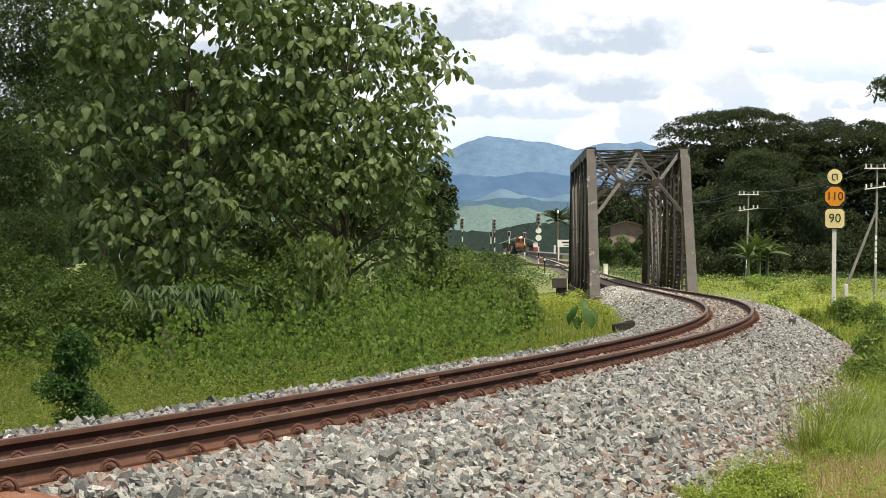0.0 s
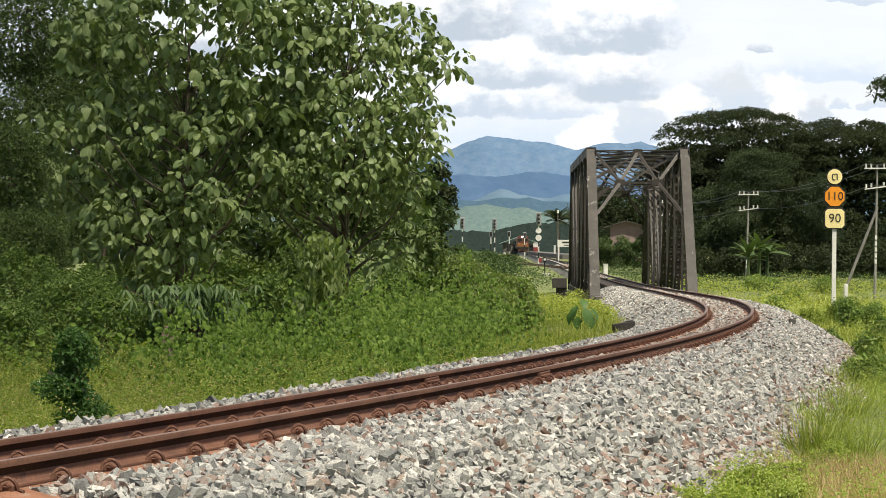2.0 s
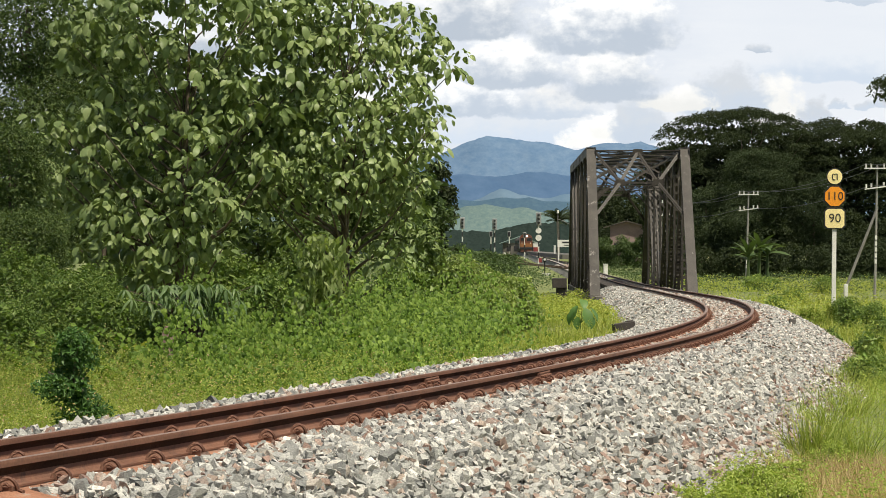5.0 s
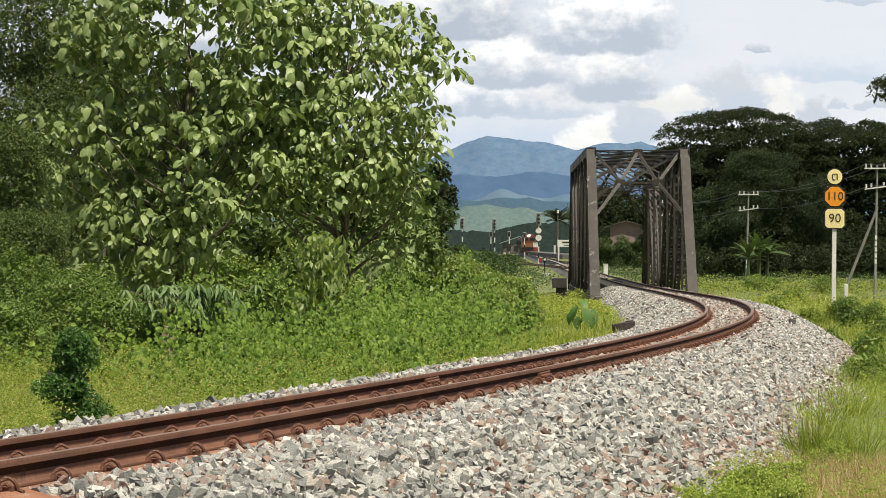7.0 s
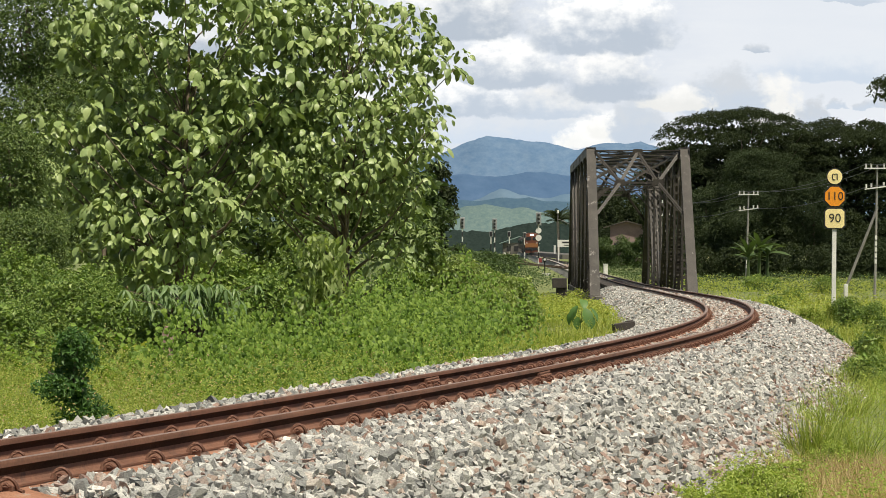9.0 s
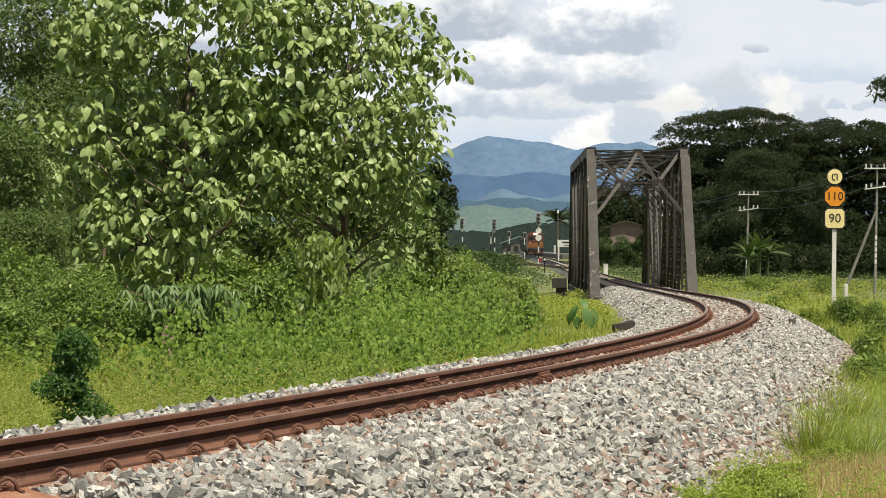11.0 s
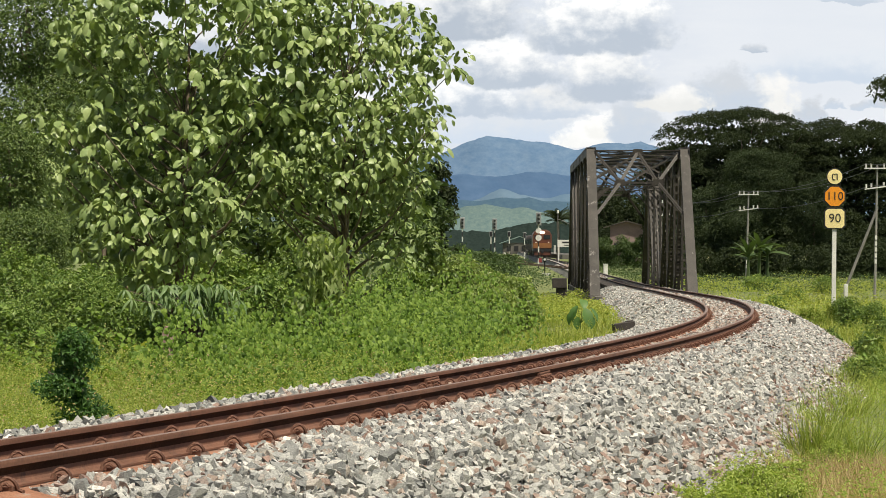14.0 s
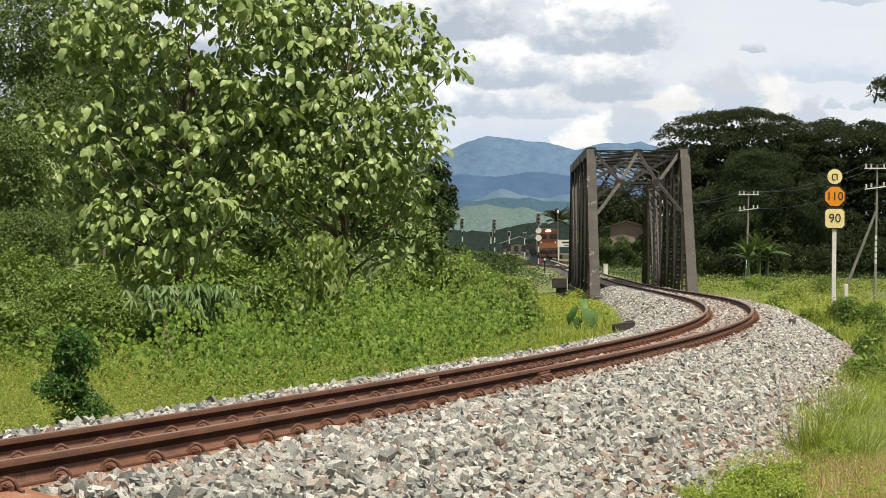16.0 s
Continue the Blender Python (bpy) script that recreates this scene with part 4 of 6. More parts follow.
def limbs(root, tips, radius, height, n_side=7):
    """A tapered trunk with limbs bending out to the tips."""
    b = Build()
    root = Vector(root)
    top = root + Vector((random.uniform(-0.3, 0.3), random.uniform(-0.3, 0.3), height))
    pts = [root + (top - root) * f + Vector((0.12 * math.sin(3 * f + root.x), 0.1 * math.cos(4 * f), 0)) * f for f in np.linspace(0, 1, 7)]
    pts[0].z -= 0.3
    b.tube(pts, [radius * (1.25 if i == 0 else 1 - 0.13 * i) for i in range(7)], n_side)
    for t in tips:
        t = Vector(t)
        f = max(0.12, min(0.97, (t.z - root.z) / height - 0.16 - 0.05 * (t - root).xy.length))
        s = root + (top - root) * f
        mid = (s + t) / 2 + Vector((0, 0, -0.12 * (t - s).length + 0.1))
        r = radius * (0.42 - 0.25 * f)
        b.tube([s, s * 0.5 + mid * 0.5 + Vector((0, 0, 0.05)), mid, mid * 0.45 + t * 0.55, t], [r, r * 0.8, r * 0.6, r * 0.4, 0.012], 5)
    return b


def teak(root, blobs, clusters, label, height, hollows=(), leaf_size=1.0):
    """A teak tree: whorls of large drooping leaves at the ends of its limbs."""
    t = thing("teak_tree", None, None, label, "tree")
    P = []
    vol = [r[0] * r[2] for _, r in blobs]
    for (c, r), v in zip(blobs, vol):
        p, _ = shell_points(c, r, int(3 * clusters * v / sum(vol)), 0.6, -1.1)
        P.append(p)
    P = np.concatenate(P)
    P = P[RNG.permutation(len(P))]
    # open places between the limbs
    for c, r in hollows:
        P = P[(np.sum(((P - np.array(c)) / np.array(r)) ** 2, axis=1) > 1) | (RNG.random(len(P)) < 0.32)]
    # the whorls keep their distance from one another
    tips = []
    for p in P:
        if len(tips) < clusters and (not tips or np.min(np.sum((np.array(tips) - p) ** 2, axis=1)) > 0.4 ** 2):
            tips.append(p)
    ends = [tips[i] for i in RNG.permutation(len(tips))[:60]]
    part("trunk", limbs(root, ends, 0.15, height).mesh("trunk", smooth=True), M_BARK, t, "pale grey-brown trunk with long thin limbs")
    # each whorl: pairs of leaves down the last shoot, the lower ones hanging
    C, A, S = [], [], []
    for p in tips:
        k = int(RNG.integers(10, 18))
        a0 = RNG.uniform(0, 6.28)
        tilt = RNG.normal(0, 0.16, 2)
        big = RNG.uniform(0.68, 1.2) * leaf_size
        for j in range(k):
            f = j / k
            a = a0 + j * 2.2 + RNG.normal(0, 0.35)
            out = 0.05 + 0.27 * f
            C.append(p + np.array([math.cos(a) * out + tilt[0] * f, math.sin(a) * out + tilt[1] * f, 0.1 - 0.24 * f + RNG.normal(0, 0.03)]))
            A.append((RNG.normal(0, 0.5), RNG.normal(0.1 + 0.75 * f, 0.3), a))
            S.append(big * (0.7 + 0.5 * min(1.0, f * 2.5)) * RNG.uniform(0.8, 1.15))
    C, S = np.array(C), np.array(S)
    rot = np.array([np.array(Euler(e).to_matrix()) for e in A])
    # the 150 leaves that stand out most towards the line are leaves of their own
    order = np.argsort(C[:, 1] - 0.3 * S)
    own, rest = order[:150], order[150:]
    metas = []
    for v, q, _ in TEAK_LEAVES:
        me = big_mesh("leaf", v, q, smooth=True)
        me.materials.append(M_TEAK)
        metas.append(me)
    for i in own:
        o = part("leaf", metas[i % 3], None, t)
        o.matrix_basis = Matrix.LocRotScale(Vector(C[i]), Matrix(rot[i]).to_quaternion(), Vector((S[i],) * 3))
    crown = part("crown", scatter("crown", TEAK_LEAVES, C[rest], rot[rest], S[rest], smooth=True), M_TEAK, t, "dense crown of large drooping green leaves")
    tagged(crown, kind="stuff")
    return t


def gz(x, y):
    return float(ground_z(x, y))


teak((-7.1, 69, gz(-7.1, 69)), [((-7.16, 69, 3.8), (2.9, 2.4, 2.6)), ((-9.9, 68.6, 3.6), (1.15, 1.3, 1.7)), ((-9.1, 69.2, 6.6), (1.4, 1.4, 1.1)), ((-6.7, 69.5, 7.1), (2.6, 2.2, 1.7)),
                                ((-8.1, 68.2, 1.3), (2.0, 1.5, 1.2)), ((-6.2, 67.8, 1.7), (1.1, 1.2, 1.2)), ((-4.6, 69.6, 5.6), (1.7, 1.6, 2.0)), ((-4.5, 70, 7.1), (1.7, 1.5, 1.1)), ((-8.7, 69.6, 7.5), (1.4, 1.3, 0.9))], 560,
     "tall teak tree with large drooping leaves beside the line", 8.2, [((-7.2, 67.4, 4.2), (1.7, 2.4, 1.9)), ((-5.2, 67.4, 2.2), (0.9, 2.4, 0.9)), ((-9.6, 68, 4.9), (0.7, 3.0, 0.5)), ((-6.0, 69, 6.5), (0.7, 4.0, 0.55)), ((-7.3, 69, 7.1), (0.8, 4.0, 0.4))], 0.94)
teak((-2.6, 70, gz(-2.6, 70)), [((-2.2, 70, 6.2), (1.9, 1.5, 1.3)), ((-0.1, 69.8, 6.1), (0.8, 0.6, 0.5)), ((-0.9, 69.8, 4.9), (0.65, 0.9, 0.7)), ((-2.2, 70, 4.0), (2.1, 1.8, 1.7)),
                                ((-1.0, 69.4, 2.8), (0.6, 0.9, 1.3)), ((-1.4, 69.2, 0.6), (0.5, 0.7, 0.8)), ((-4.0, 69.3, 3.1), (1.4, 1.3, 1.4)), ((-1.5, 68.1, 4.4), (1.5, 0.6, 1.3)), ((-2.7, 67.8, 3.2), (1.2, 0.6, 1.1)), ((-3.2, 70.4, 7.5), (1.6, 1.2, 1.0)), ((-1.3, 70, 6.9), (1.1, 1.0, 0.75)), ((0.15, 70, 5.9), (0.5, 0.6, 0.4))], 560,
     "slender teak tree with large leaves over tangled undergrowth", 7.2, [((-2.7, 69, 3.2), (0.55, 4.0, 0.7)), ((-1.9, 69, 5.4), (0.9, 4.0, 0.5)), ((-3.4, 69, 6.4), (0.6, 4.0, 0.45))], 0.8)


def bush(name, blobs, per_m2, size, mat, label, category, templates=None, up=0.5, trunk=None, fill=0.45, low=-0.9, group="", core=0.72):
    t = thing(name, None, None, label, category, group=group)
    c0, r0 = blobs[0]
    root = trunk or (c0[0], c0[1], gz(c0[0], c0[1]))
    tips = [(c[0] + random.uniform(-0.5, 0.5) * r[0], c[1] + random.uniform(-0.5, 0.5) * r[1], c[2] + random.uniform(-0.2, 0.6) * r[2]) for c, r in blobs for _ in range(4)]
    hgt = max(c[2] + 0.4 * r[2] for c, r in blobs) - root[2]
    part("trunk" if hgt > 2.5 else "stem", limbs(root, tips, 0.005 + 0.02 * hgt, max(0.2, hgt)), M_BARK, t)
    crown = part("crown" if hgt > 2.5 else "foliage", leaf_cloud(name, blobs, per_m2, size, templates or TINY_LEAVES, up, fill, low, core), mat, t)
    tagged(crown, kind="stuff")
    return t


# fine-leaved trees behind the teaks
for blobs, near in (([((-14.0, 88, 8.2), (2.4, 2.2, 2.4)), ((-14.0, 87, 4.9), (2.4, 2.2, 2.2)), ((-13.4, 86, 1.8), (2.4, 2.0, 2.2))], True),
                    ([((-11.7, 90, 8.1), (1.9, 1.8, 1.7)), ((-11.4, 89, 5.7), (2.0, 2.0, 1.9)), ((-10.8, 87, 2.6), (2.2, 2.0, 2.2))], True),
                    ([((-9.0, 88, 3.6), (2.4, 2.0, 2.2)), ((-8.6, 86, 1.2), (2.2, 1.8, 1.9))], False),
                    ([((-6.4, 89, 4.3), (2.2, 2.0, 2.1)), ((-6.6, 87, 1.4), (2.2, 1.8, 2.0))], False),
                    ([((-4.1, 88, 3.0), (2.0, 2.0, 2.0)), ((-4.3, 86, 0.8), (1.9, 1.6, 1.6))], False),
                    ([((-2.0, 88, 2.0), (1.8, 1.8, 1.9)), ((-1.0, 86, 0.7), (1.4, 1.4, 1.4))], False)):
    bush("feathery_tree", blobs, 110 if near else 36, 0.1 if near else 0.18, M_FINE, "tall feathery-leaved green tree behind the teaks", "tree", group="feathery trees")
bush("feathery_tree", [((-10.3, 62, 2.8), (1.0, 1.0, 1.5)), ((-9.9, 61, 1.0), (1.2, 1.1, 1.2))], 360, 0.062, M_FINE, "young feathery-leaved tree with light sprays", "tree")
# filler trees whose dark leaf colour paints the teaks' inner shade
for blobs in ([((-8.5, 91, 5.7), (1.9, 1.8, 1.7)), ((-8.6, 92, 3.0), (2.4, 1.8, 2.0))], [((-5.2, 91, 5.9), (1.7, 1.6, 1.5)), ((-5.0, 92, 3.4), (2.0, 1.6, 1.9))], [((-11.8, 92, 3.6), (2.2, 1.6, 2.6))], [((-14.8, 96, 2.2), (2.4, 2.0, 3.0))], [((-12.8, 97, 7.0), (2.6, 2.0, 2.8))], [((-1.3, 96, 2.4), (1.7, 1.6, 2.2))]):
    bush("dark_tree", blobs, 44, 0.22, M_SCRUB, "fine-leaved tree behind the teaks, crown shade painted in its dark leaves", "tree")
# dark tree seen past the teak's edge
bush("dark_tree", [((-0.4, 150, 3.8), (1.2, 2.0, 2.7)), ((-1.4, 150, 1.0), (2.2, 2.4, 2.4))], 40, 0.26, M_DARK, "dark dense tree behind the teak", "tree")
# dark undergrowth below the teaks
for x, y, r, h in ((-9.5, 75, 2.2, 2.4), (-6.5, 76, 2.2, 2.4), (-3.6, 75, 2.0, 2.6), (-1.0, 76, 1.6, 2.2)):
    bush("undergrowth_shrub", [((x, y, gz(x, y) + h * 0.45), (r, r * 0.8, h * 0.62))], 80, 0.15, M_SHRUB, "dense green undergrowth shrub below the teaks", "shrub", group="undergrowth")

# shrubs among the weeds on the inside of the curve
for x, y, r, top, bright in ((-9.0, 55, 1.7, 1.35, True), (-7.4, 52, 1.4, 0.9, True), (-6.1, 48, 1.1, 0.4, True), (-8.6, 47, 1.3, 0.5, True),
                             (-4.1, 60, 1.1, 0.65, False), (-5.6, 58, 1.2, 0.5, False), (-1.2, 64, 0.9, 0.35, False), (-2.2, 60, 0.9, 0.2, False)):
    g = gz(x, y)
    bush("wild_shrub", [((x, y, g + (top - g) * 0.4), (r, r, (top - g) * 0.62)), ((x + r * 0.6, y - 0.5, g + (top - g) * 0.3), (r * 0.6, r * 0.6, (top - g) * 0.5))], 240 if bright else 170, 0.058 if bright else 0.08,
         M_SHRUB, "wild green shrub among the weeds", "shrub", group="wild shrubs")
for x, y, r, top in ((0.6, 76, 0.9, 0.75), (1.5, 75, 0.8, 0.5), (2.3, 77, 0.7, 0.35), (1.0, 72, 1.0, 0.0)):
    g = gz(x, y)
    bush("leafy_bush", [((x, y, g + (top - g) * 0.5), (r, r, (top - g) * 0.55))], 420, 0.1, M_PALE, "bright green leafy bush with upright shoots", "shrub", TINY_LEAVES, group="field bushes")
for x, y, r, top in ((0.6, 190, 3.0, 0.55), (3.2, 200, 2.2, 0.3), (2.0, 170, 2.4, 0.2), (5.2, 235, 2.2, 0.2), (0.8, 260, 4.0, 1.2), (4.4, 285, 2.8, 0.7), (2.0, 150, 1.8, -0.1), (0.5, 125, 2.0, 0.3), (2.2, 118, 1.6, -0.3), (8.0, 300, 1.4, 0.2)):
    g = gz(x, y)
    bush("scrub_bush", [((x, y, g + (top - g) * 0.4), (r, r, (top - g) * 0.62)), ((x - r * 0.7, y + 3, g + (top - g) * 0.4), (r * 0.8, r, (top - g) * 0.6))], 34, 0.2, M_SCRUB, "dense dark green scrub bush", "shrub", group="scrub")


def field(n, xr, yr, dmin=None, dmax=None, kmin=None, kmax=None):
    """Stuff scattered over the ground; dmin and dmax bound the distance from the track's middle."""
    x, y = RNG.uniform(*xr, n), RNG.uniform(*yr, n)
    d, _ = beside(x, y)
    keep = np.ones(n, bool)
    if dmin is not None:
        keep &= d > dmin + 0.3 * np.sin(y * 1.1) + 0.2 * np.sin(y * 2.7)
    if dmax is not None:
        keep &= d < dmax + 0.25 * np.sin(y * 0.9) + 0.15 * np.sin(y * 2.3)
    edge = x / y + 0.012 * np.sin(y * 0.9) + RNG.normal(0, 0.008, n)
    if kmin is not None:
        keep &= edge > kmin
    if kmax is not None:
        keep &= edge < kmax
    x, y = x[keep], y[keep]
    pos = np.stack([x, y, ground_z(x, y)], -1)
    return pos


def grass(name, n, xr, yr, height, mat, label, dmin=None, dmax=None, kmin=None, kmax=None):
    pos = field(n, xr, yr, dmin, dmax, kmin, kmax)
    nrm = np.stack([RNG.normal(0, 0.22, len(pos)), RNG.normal(0, 0.22, len(pos)), np.ones(len(pos))], -1)
    patch = np.array([0.75 + 0.5 * noise.noise(Vector((p[0] * 0.5, p[1] * 0.25, 3))) for p in pos])
    s = height * RNG.uniform(0.45, 1.25, len(pos)) * patch
    me = scatter(name, BLADES, pos, frames_from(nrm, RNG.uniform(0, 6.28, len(pos))), np.stack([s, s * (1 + 1.5 * (pos[:, 1] > 45)), s], -1))
    return thing(name, me, mat, label, "grass", kind="stuff")


def leaf_carpet(name, n, xr, yr, templates, size, height, mat, label, dmin=None, dmax=None, lumps=0.25, kmin=None, kmax=None, hang=False, holes=None):
    """Low leafy weeds or vines lying over the ground in lumps."""
    pos = field(n, xr, yr, dmin, dmax, kmin, kmax)
    k = np.array([noise.noise(Vector((p[0] * 0.45, p[1] * 0.3, 1.5))) + 0.55 * noise.noise(Vector((p[0] * 1.4, p[1] * 0.9, 4.5))) + 0.65 * noise.noise(Vector((p[0] * 3.6, p[1] * 2.2, 6.5))) for p in pos])
    if holes:
        gap = np.array([noise.noise(Vector((p[0] * 2.3, p[1] * 1.2, 7.5))) + 0.6 * noise.noise(Vector((p[0] * 5.5, p[1] * 2.6, 2.5))) for p in pos])
        pos, k = pos[gap > holes], k[gap > holes]
    top = np.maximum(0.06, height * (0.75 + lumps * 2 * k))
    pos[:, 2] += top * (1 - 0.75 * RNG.random(len(pos)) ** 2.2)
    spin = RNG.uniform(0, 6.28, len(pos))
    nrm = np.stack([RNG.normal(0, 0.5, len(pos)), RNG.normal(-0.35, 0.5, len(pos)), np.ones(len(pos))], -1)
    if hang:
        # leaves hang with their tips down and face out of the mound
        spin = RNG.normal(-1.57, 0.5, len(pos))
        nrm = np.stack([RNG.normal(0.25, 0.45, len(pos)), RNG.normal(-0.75, 0.4, len(pos)), RNG.uniform(0.35, 0.95, len(pos))], -1)
    s = size * RNG.uniform(0.6, 1.35, len(pos))
    me = scatter(name, templates, pos, frames_from(nrm, spin), s)
    return thing(name, me, mat, label, "plants", kind="stuff")


leaf_carpet("climbing_vines", 100000, (-8, 4.5), (34, 66), HEART_LEAVES, 0.66, 0.9, M_VINE, "bright green carpet of heart-leaved vines along the track", dmax=-3.6, lumps=0.7, kmin=-0.1, kmax=0.022, hang=True, holes=-0.04)
leaf_carpet("low_weeds", 260000, (-9, 3), (11, 46), TINY_LEAVES, 0.033, 0.5, M_WEED, "low light green flowering weeds beside the track", dmax=-1.75, lumps=0.7, holes=-0.08)
leaf_carpet("broad_weeds", 4000, (-10, 0), (38, 54), HEART_LEAVES, 0.9, 0.6, M_VINE, "broad-leaved weeds in patches", dmax=-3.6, lumps=0.8)
leaf_carpet("pale_flowers", 15000, (-9, 3), (13, 42), TINY_LEAVES, 0.026, 0.62, M_DRY, "tiny pale flower heads over the weeds", dmax=-2.2, lumps=0.55)
grass("tall_grass", 30000, (-9, 3), (13, 50), 0.5, M_GRASS, "tall green grass among the weeds", dmax=-2.3)
grass("field_grass", 36000, (-4, 12), (50, 128), 0.45, M_GRASS, "yellow-green field grass before the bridge", dmax=-2.9)
grass("verge_grass", 48000, (1, 12), (13, 80), 0.38, M_GRASS, "green verge grass beside the ballast", dmin=2.75)
grass("meadow_grass", 13000, (8, 40), (75, 200), 0.58, M_GRASS, "green meadow grass before the woods", dmin=3.2)
leaf_carpet("verge_weeds", 100000, (1, 9), (13, 45), TINY_LEAVES, 0.026, 0.32, M_FRESH, "low bright green weeds at the ballast's foot", dmin=2.65, lumps=0.6)
leaf_carpet("bank_weeds", 40000, (0, 9), (84, 150), TINY_LEAVES, 0.12, 0.45, M_GRASS, "yellow-green weeds on the river bank", dmax=-3.0, lumps=0.5)
leaf_carpet("distant_scrub", 30000, (-16, 12), (132, 360), TINY_LEAVES, 0.17, 1.0, M_SCRUB, "green scrub between the bridge and the station", dmax=-3.2, lumps=0.5)
leaf_carpet("distant_weeds", 22000, (10, 45), (160, 300), TINY_LEAVES, 0.18, 0.5, M_SCRUB, "green weeds beyond the bridge", dmin=3.0, lumps=0.4)
leaf_carpet("meadow_weeds", 42000, (8, 32), (82, 190), TINY_LEAVES, 0.12, 0.5, M_GRASS, "yellow-green weeds in lumps over the meadow", dmin=3.4, lumps=0.7)
leaf_carpet("verge_herbs", 30000, (5, 14), (42, 84), TINY_LEAVES, 0.06, 0.5, M_WEED, "mixed green herbs along the verge", dmin=3.3, lumps=0.7)
grass("dry_grass", 15000, (2.6, 4.4), (18, 22.2), 0.4, M_DRY, "dry straw-coloured grass by the path", dmin=2.9, kmin=0.137)


def tuft(x, y, n, length, spread, mat, label):
    """A tuft of long arching blades."""
    pos = np.stack([x + RNG.normal(0, spread, n), y + RNG.normal(0, spread, n), np.zeros(n)], -1)
    pos[:, 2] = ground_z(pos[:, 0], pos[:, 1])
    nrm = np.stack([(pos[:, 0] - x) / spread * 0.3 + RNG.normal(0, 0.15, n), (pos[:, 1] - y) / spread * 0.3 + RNG.normal(0, 0.15, n), np.ones(n)], -1)
    s = length * RNG.uniform(0.5, 1.15, n)
    me = scatter("grass_tuft", [blade_template(1.0, 0.024, l, 5) for l in (0.3, 0.55, 0.8)], pos, frames_from(nrm, RNG.uniform(0, 6.28, n)), s)
    return thing("grass_tuft", me, mat, label, "grass", group="grass tufts", kind="stuff")


for x, y, n, ln, sp in ((3.55, 24.5, 420, 0.5, 0.1), (4.2, 28.5, 360, 0.5, 0.14), (3.95, 24.6, 240, 0.42, 0.1), (4.9, 31.5, 300, 0.5, 0.16), (3.0, 22.5, 160, 0.3, 0.1), (5.7, 37, 300, 0.5, 0.18), (7.6, 44, 260, 0.6, 0.2), (8.7, 50, 260, 0.6, 0.2), (9.6, 56, 260, 0.6, 0.2), (11.5, 77, 260, 0.75, 0.3), (12.2, 77.4, 260, 0.75, 0.3), (11.0, 74.5, 220, 0.6, 0.3)):
    tuft(x, y, int(n * 0.75), ln, sp, M_WEED, "tuft of long arching green grass")


def stemmed(name, root, leaves, templates, mat, label, category="plant", stem=0.012):
    """A small plant: a stem from the root and leaves (place, turn, pitch, size) on stalks, each a part."""
    t = thing(name, None, None, label, category)
    b = Build()
    root = Vector(root)
    mid = sum((Vector(p) for p, *_ in leaves), Vector()) / len(leaves)
    b.tube([root - Vector((0, 0, 0.1)), root * 0.5 + mid * 0.5, mid], [stem, stem * 0.8, stem * 0.5], 5)
    for p, *_ in leaves:
        b.tube([root * 0.45 + mid * 0.55, Vector(p)], [stem * 0.5, stem * 0.3], 4)
    part("stem", b, M_DEEP, t)
    meshes = []
    for v, q, _ in templates:
        me = big_mesh("leaf", v, q, smooth=True)
        me.materials.append(mat)
        meshes.append(me)
    for i, (p, turn, pitch, size) in enumerate(leaves):
        o = part("leaf", meshes[i % len(meshes)], None, t)
        o.matrix_basis = Matrix.Translation(p) @ pose(0, 0, 0, random.uniform(-20, 20), pitch, turn) @ Matrix.Scale(size, 4)
    return t


BIG_LEAVES = [leaf_template(0.5, 0.34, f, d, 5, shape=(0.1, 0.8, 1.0, 0.75, 0.0)) for f, d in ((0.1, 0.3), (0.16, 0.5))]
g = gz(3.7, 72) + 0.28
stemmed("broad_leaf_seedling", (3.8, 72, g - 0.3), [((3.95, 71.8, g + 0.6), -60, 55, 1.1), ((3.75, 71.9, g + 0.66), -135, 40, 0.95), ((4.1, 72, g + 0.6), -25, 42, 0.9), ((3.62, 71.8, g + 0.5), -150, 50, 0.75), ((4.1, 71.9, g + 0.4), -75, 58, 0.8), ((3.9, 72.1, g + 0.82), -80, 15, 0.8), ((3.75, 71.8, g + 0.35), -110, 60, 0.75)],
        BIG_LEAVES, M_DEEP, "broad-leaved green seedling in yellow grass", "seedling")
g = gz(-5.3, 45)
stemmed("broad_leaf_seedling", (-5.3, 45, g), [((-5.3, 45, g + 0.7), -80, 20, 1.3), ((-5.35, 45, g + 0.75), 190, 15, 1.1), ((-5.2, 45, g + 0.72), -10, 20, 1.1), ((-5.3, 45.1, g + 0.8), 100, 0, 0.9), ((-5.25, 44.9, g + 0.6), -40, 45, 1.0)],
        BIG_LEAVES, M_WEED, "broad-leaved seedling among the weeds", "seedling")


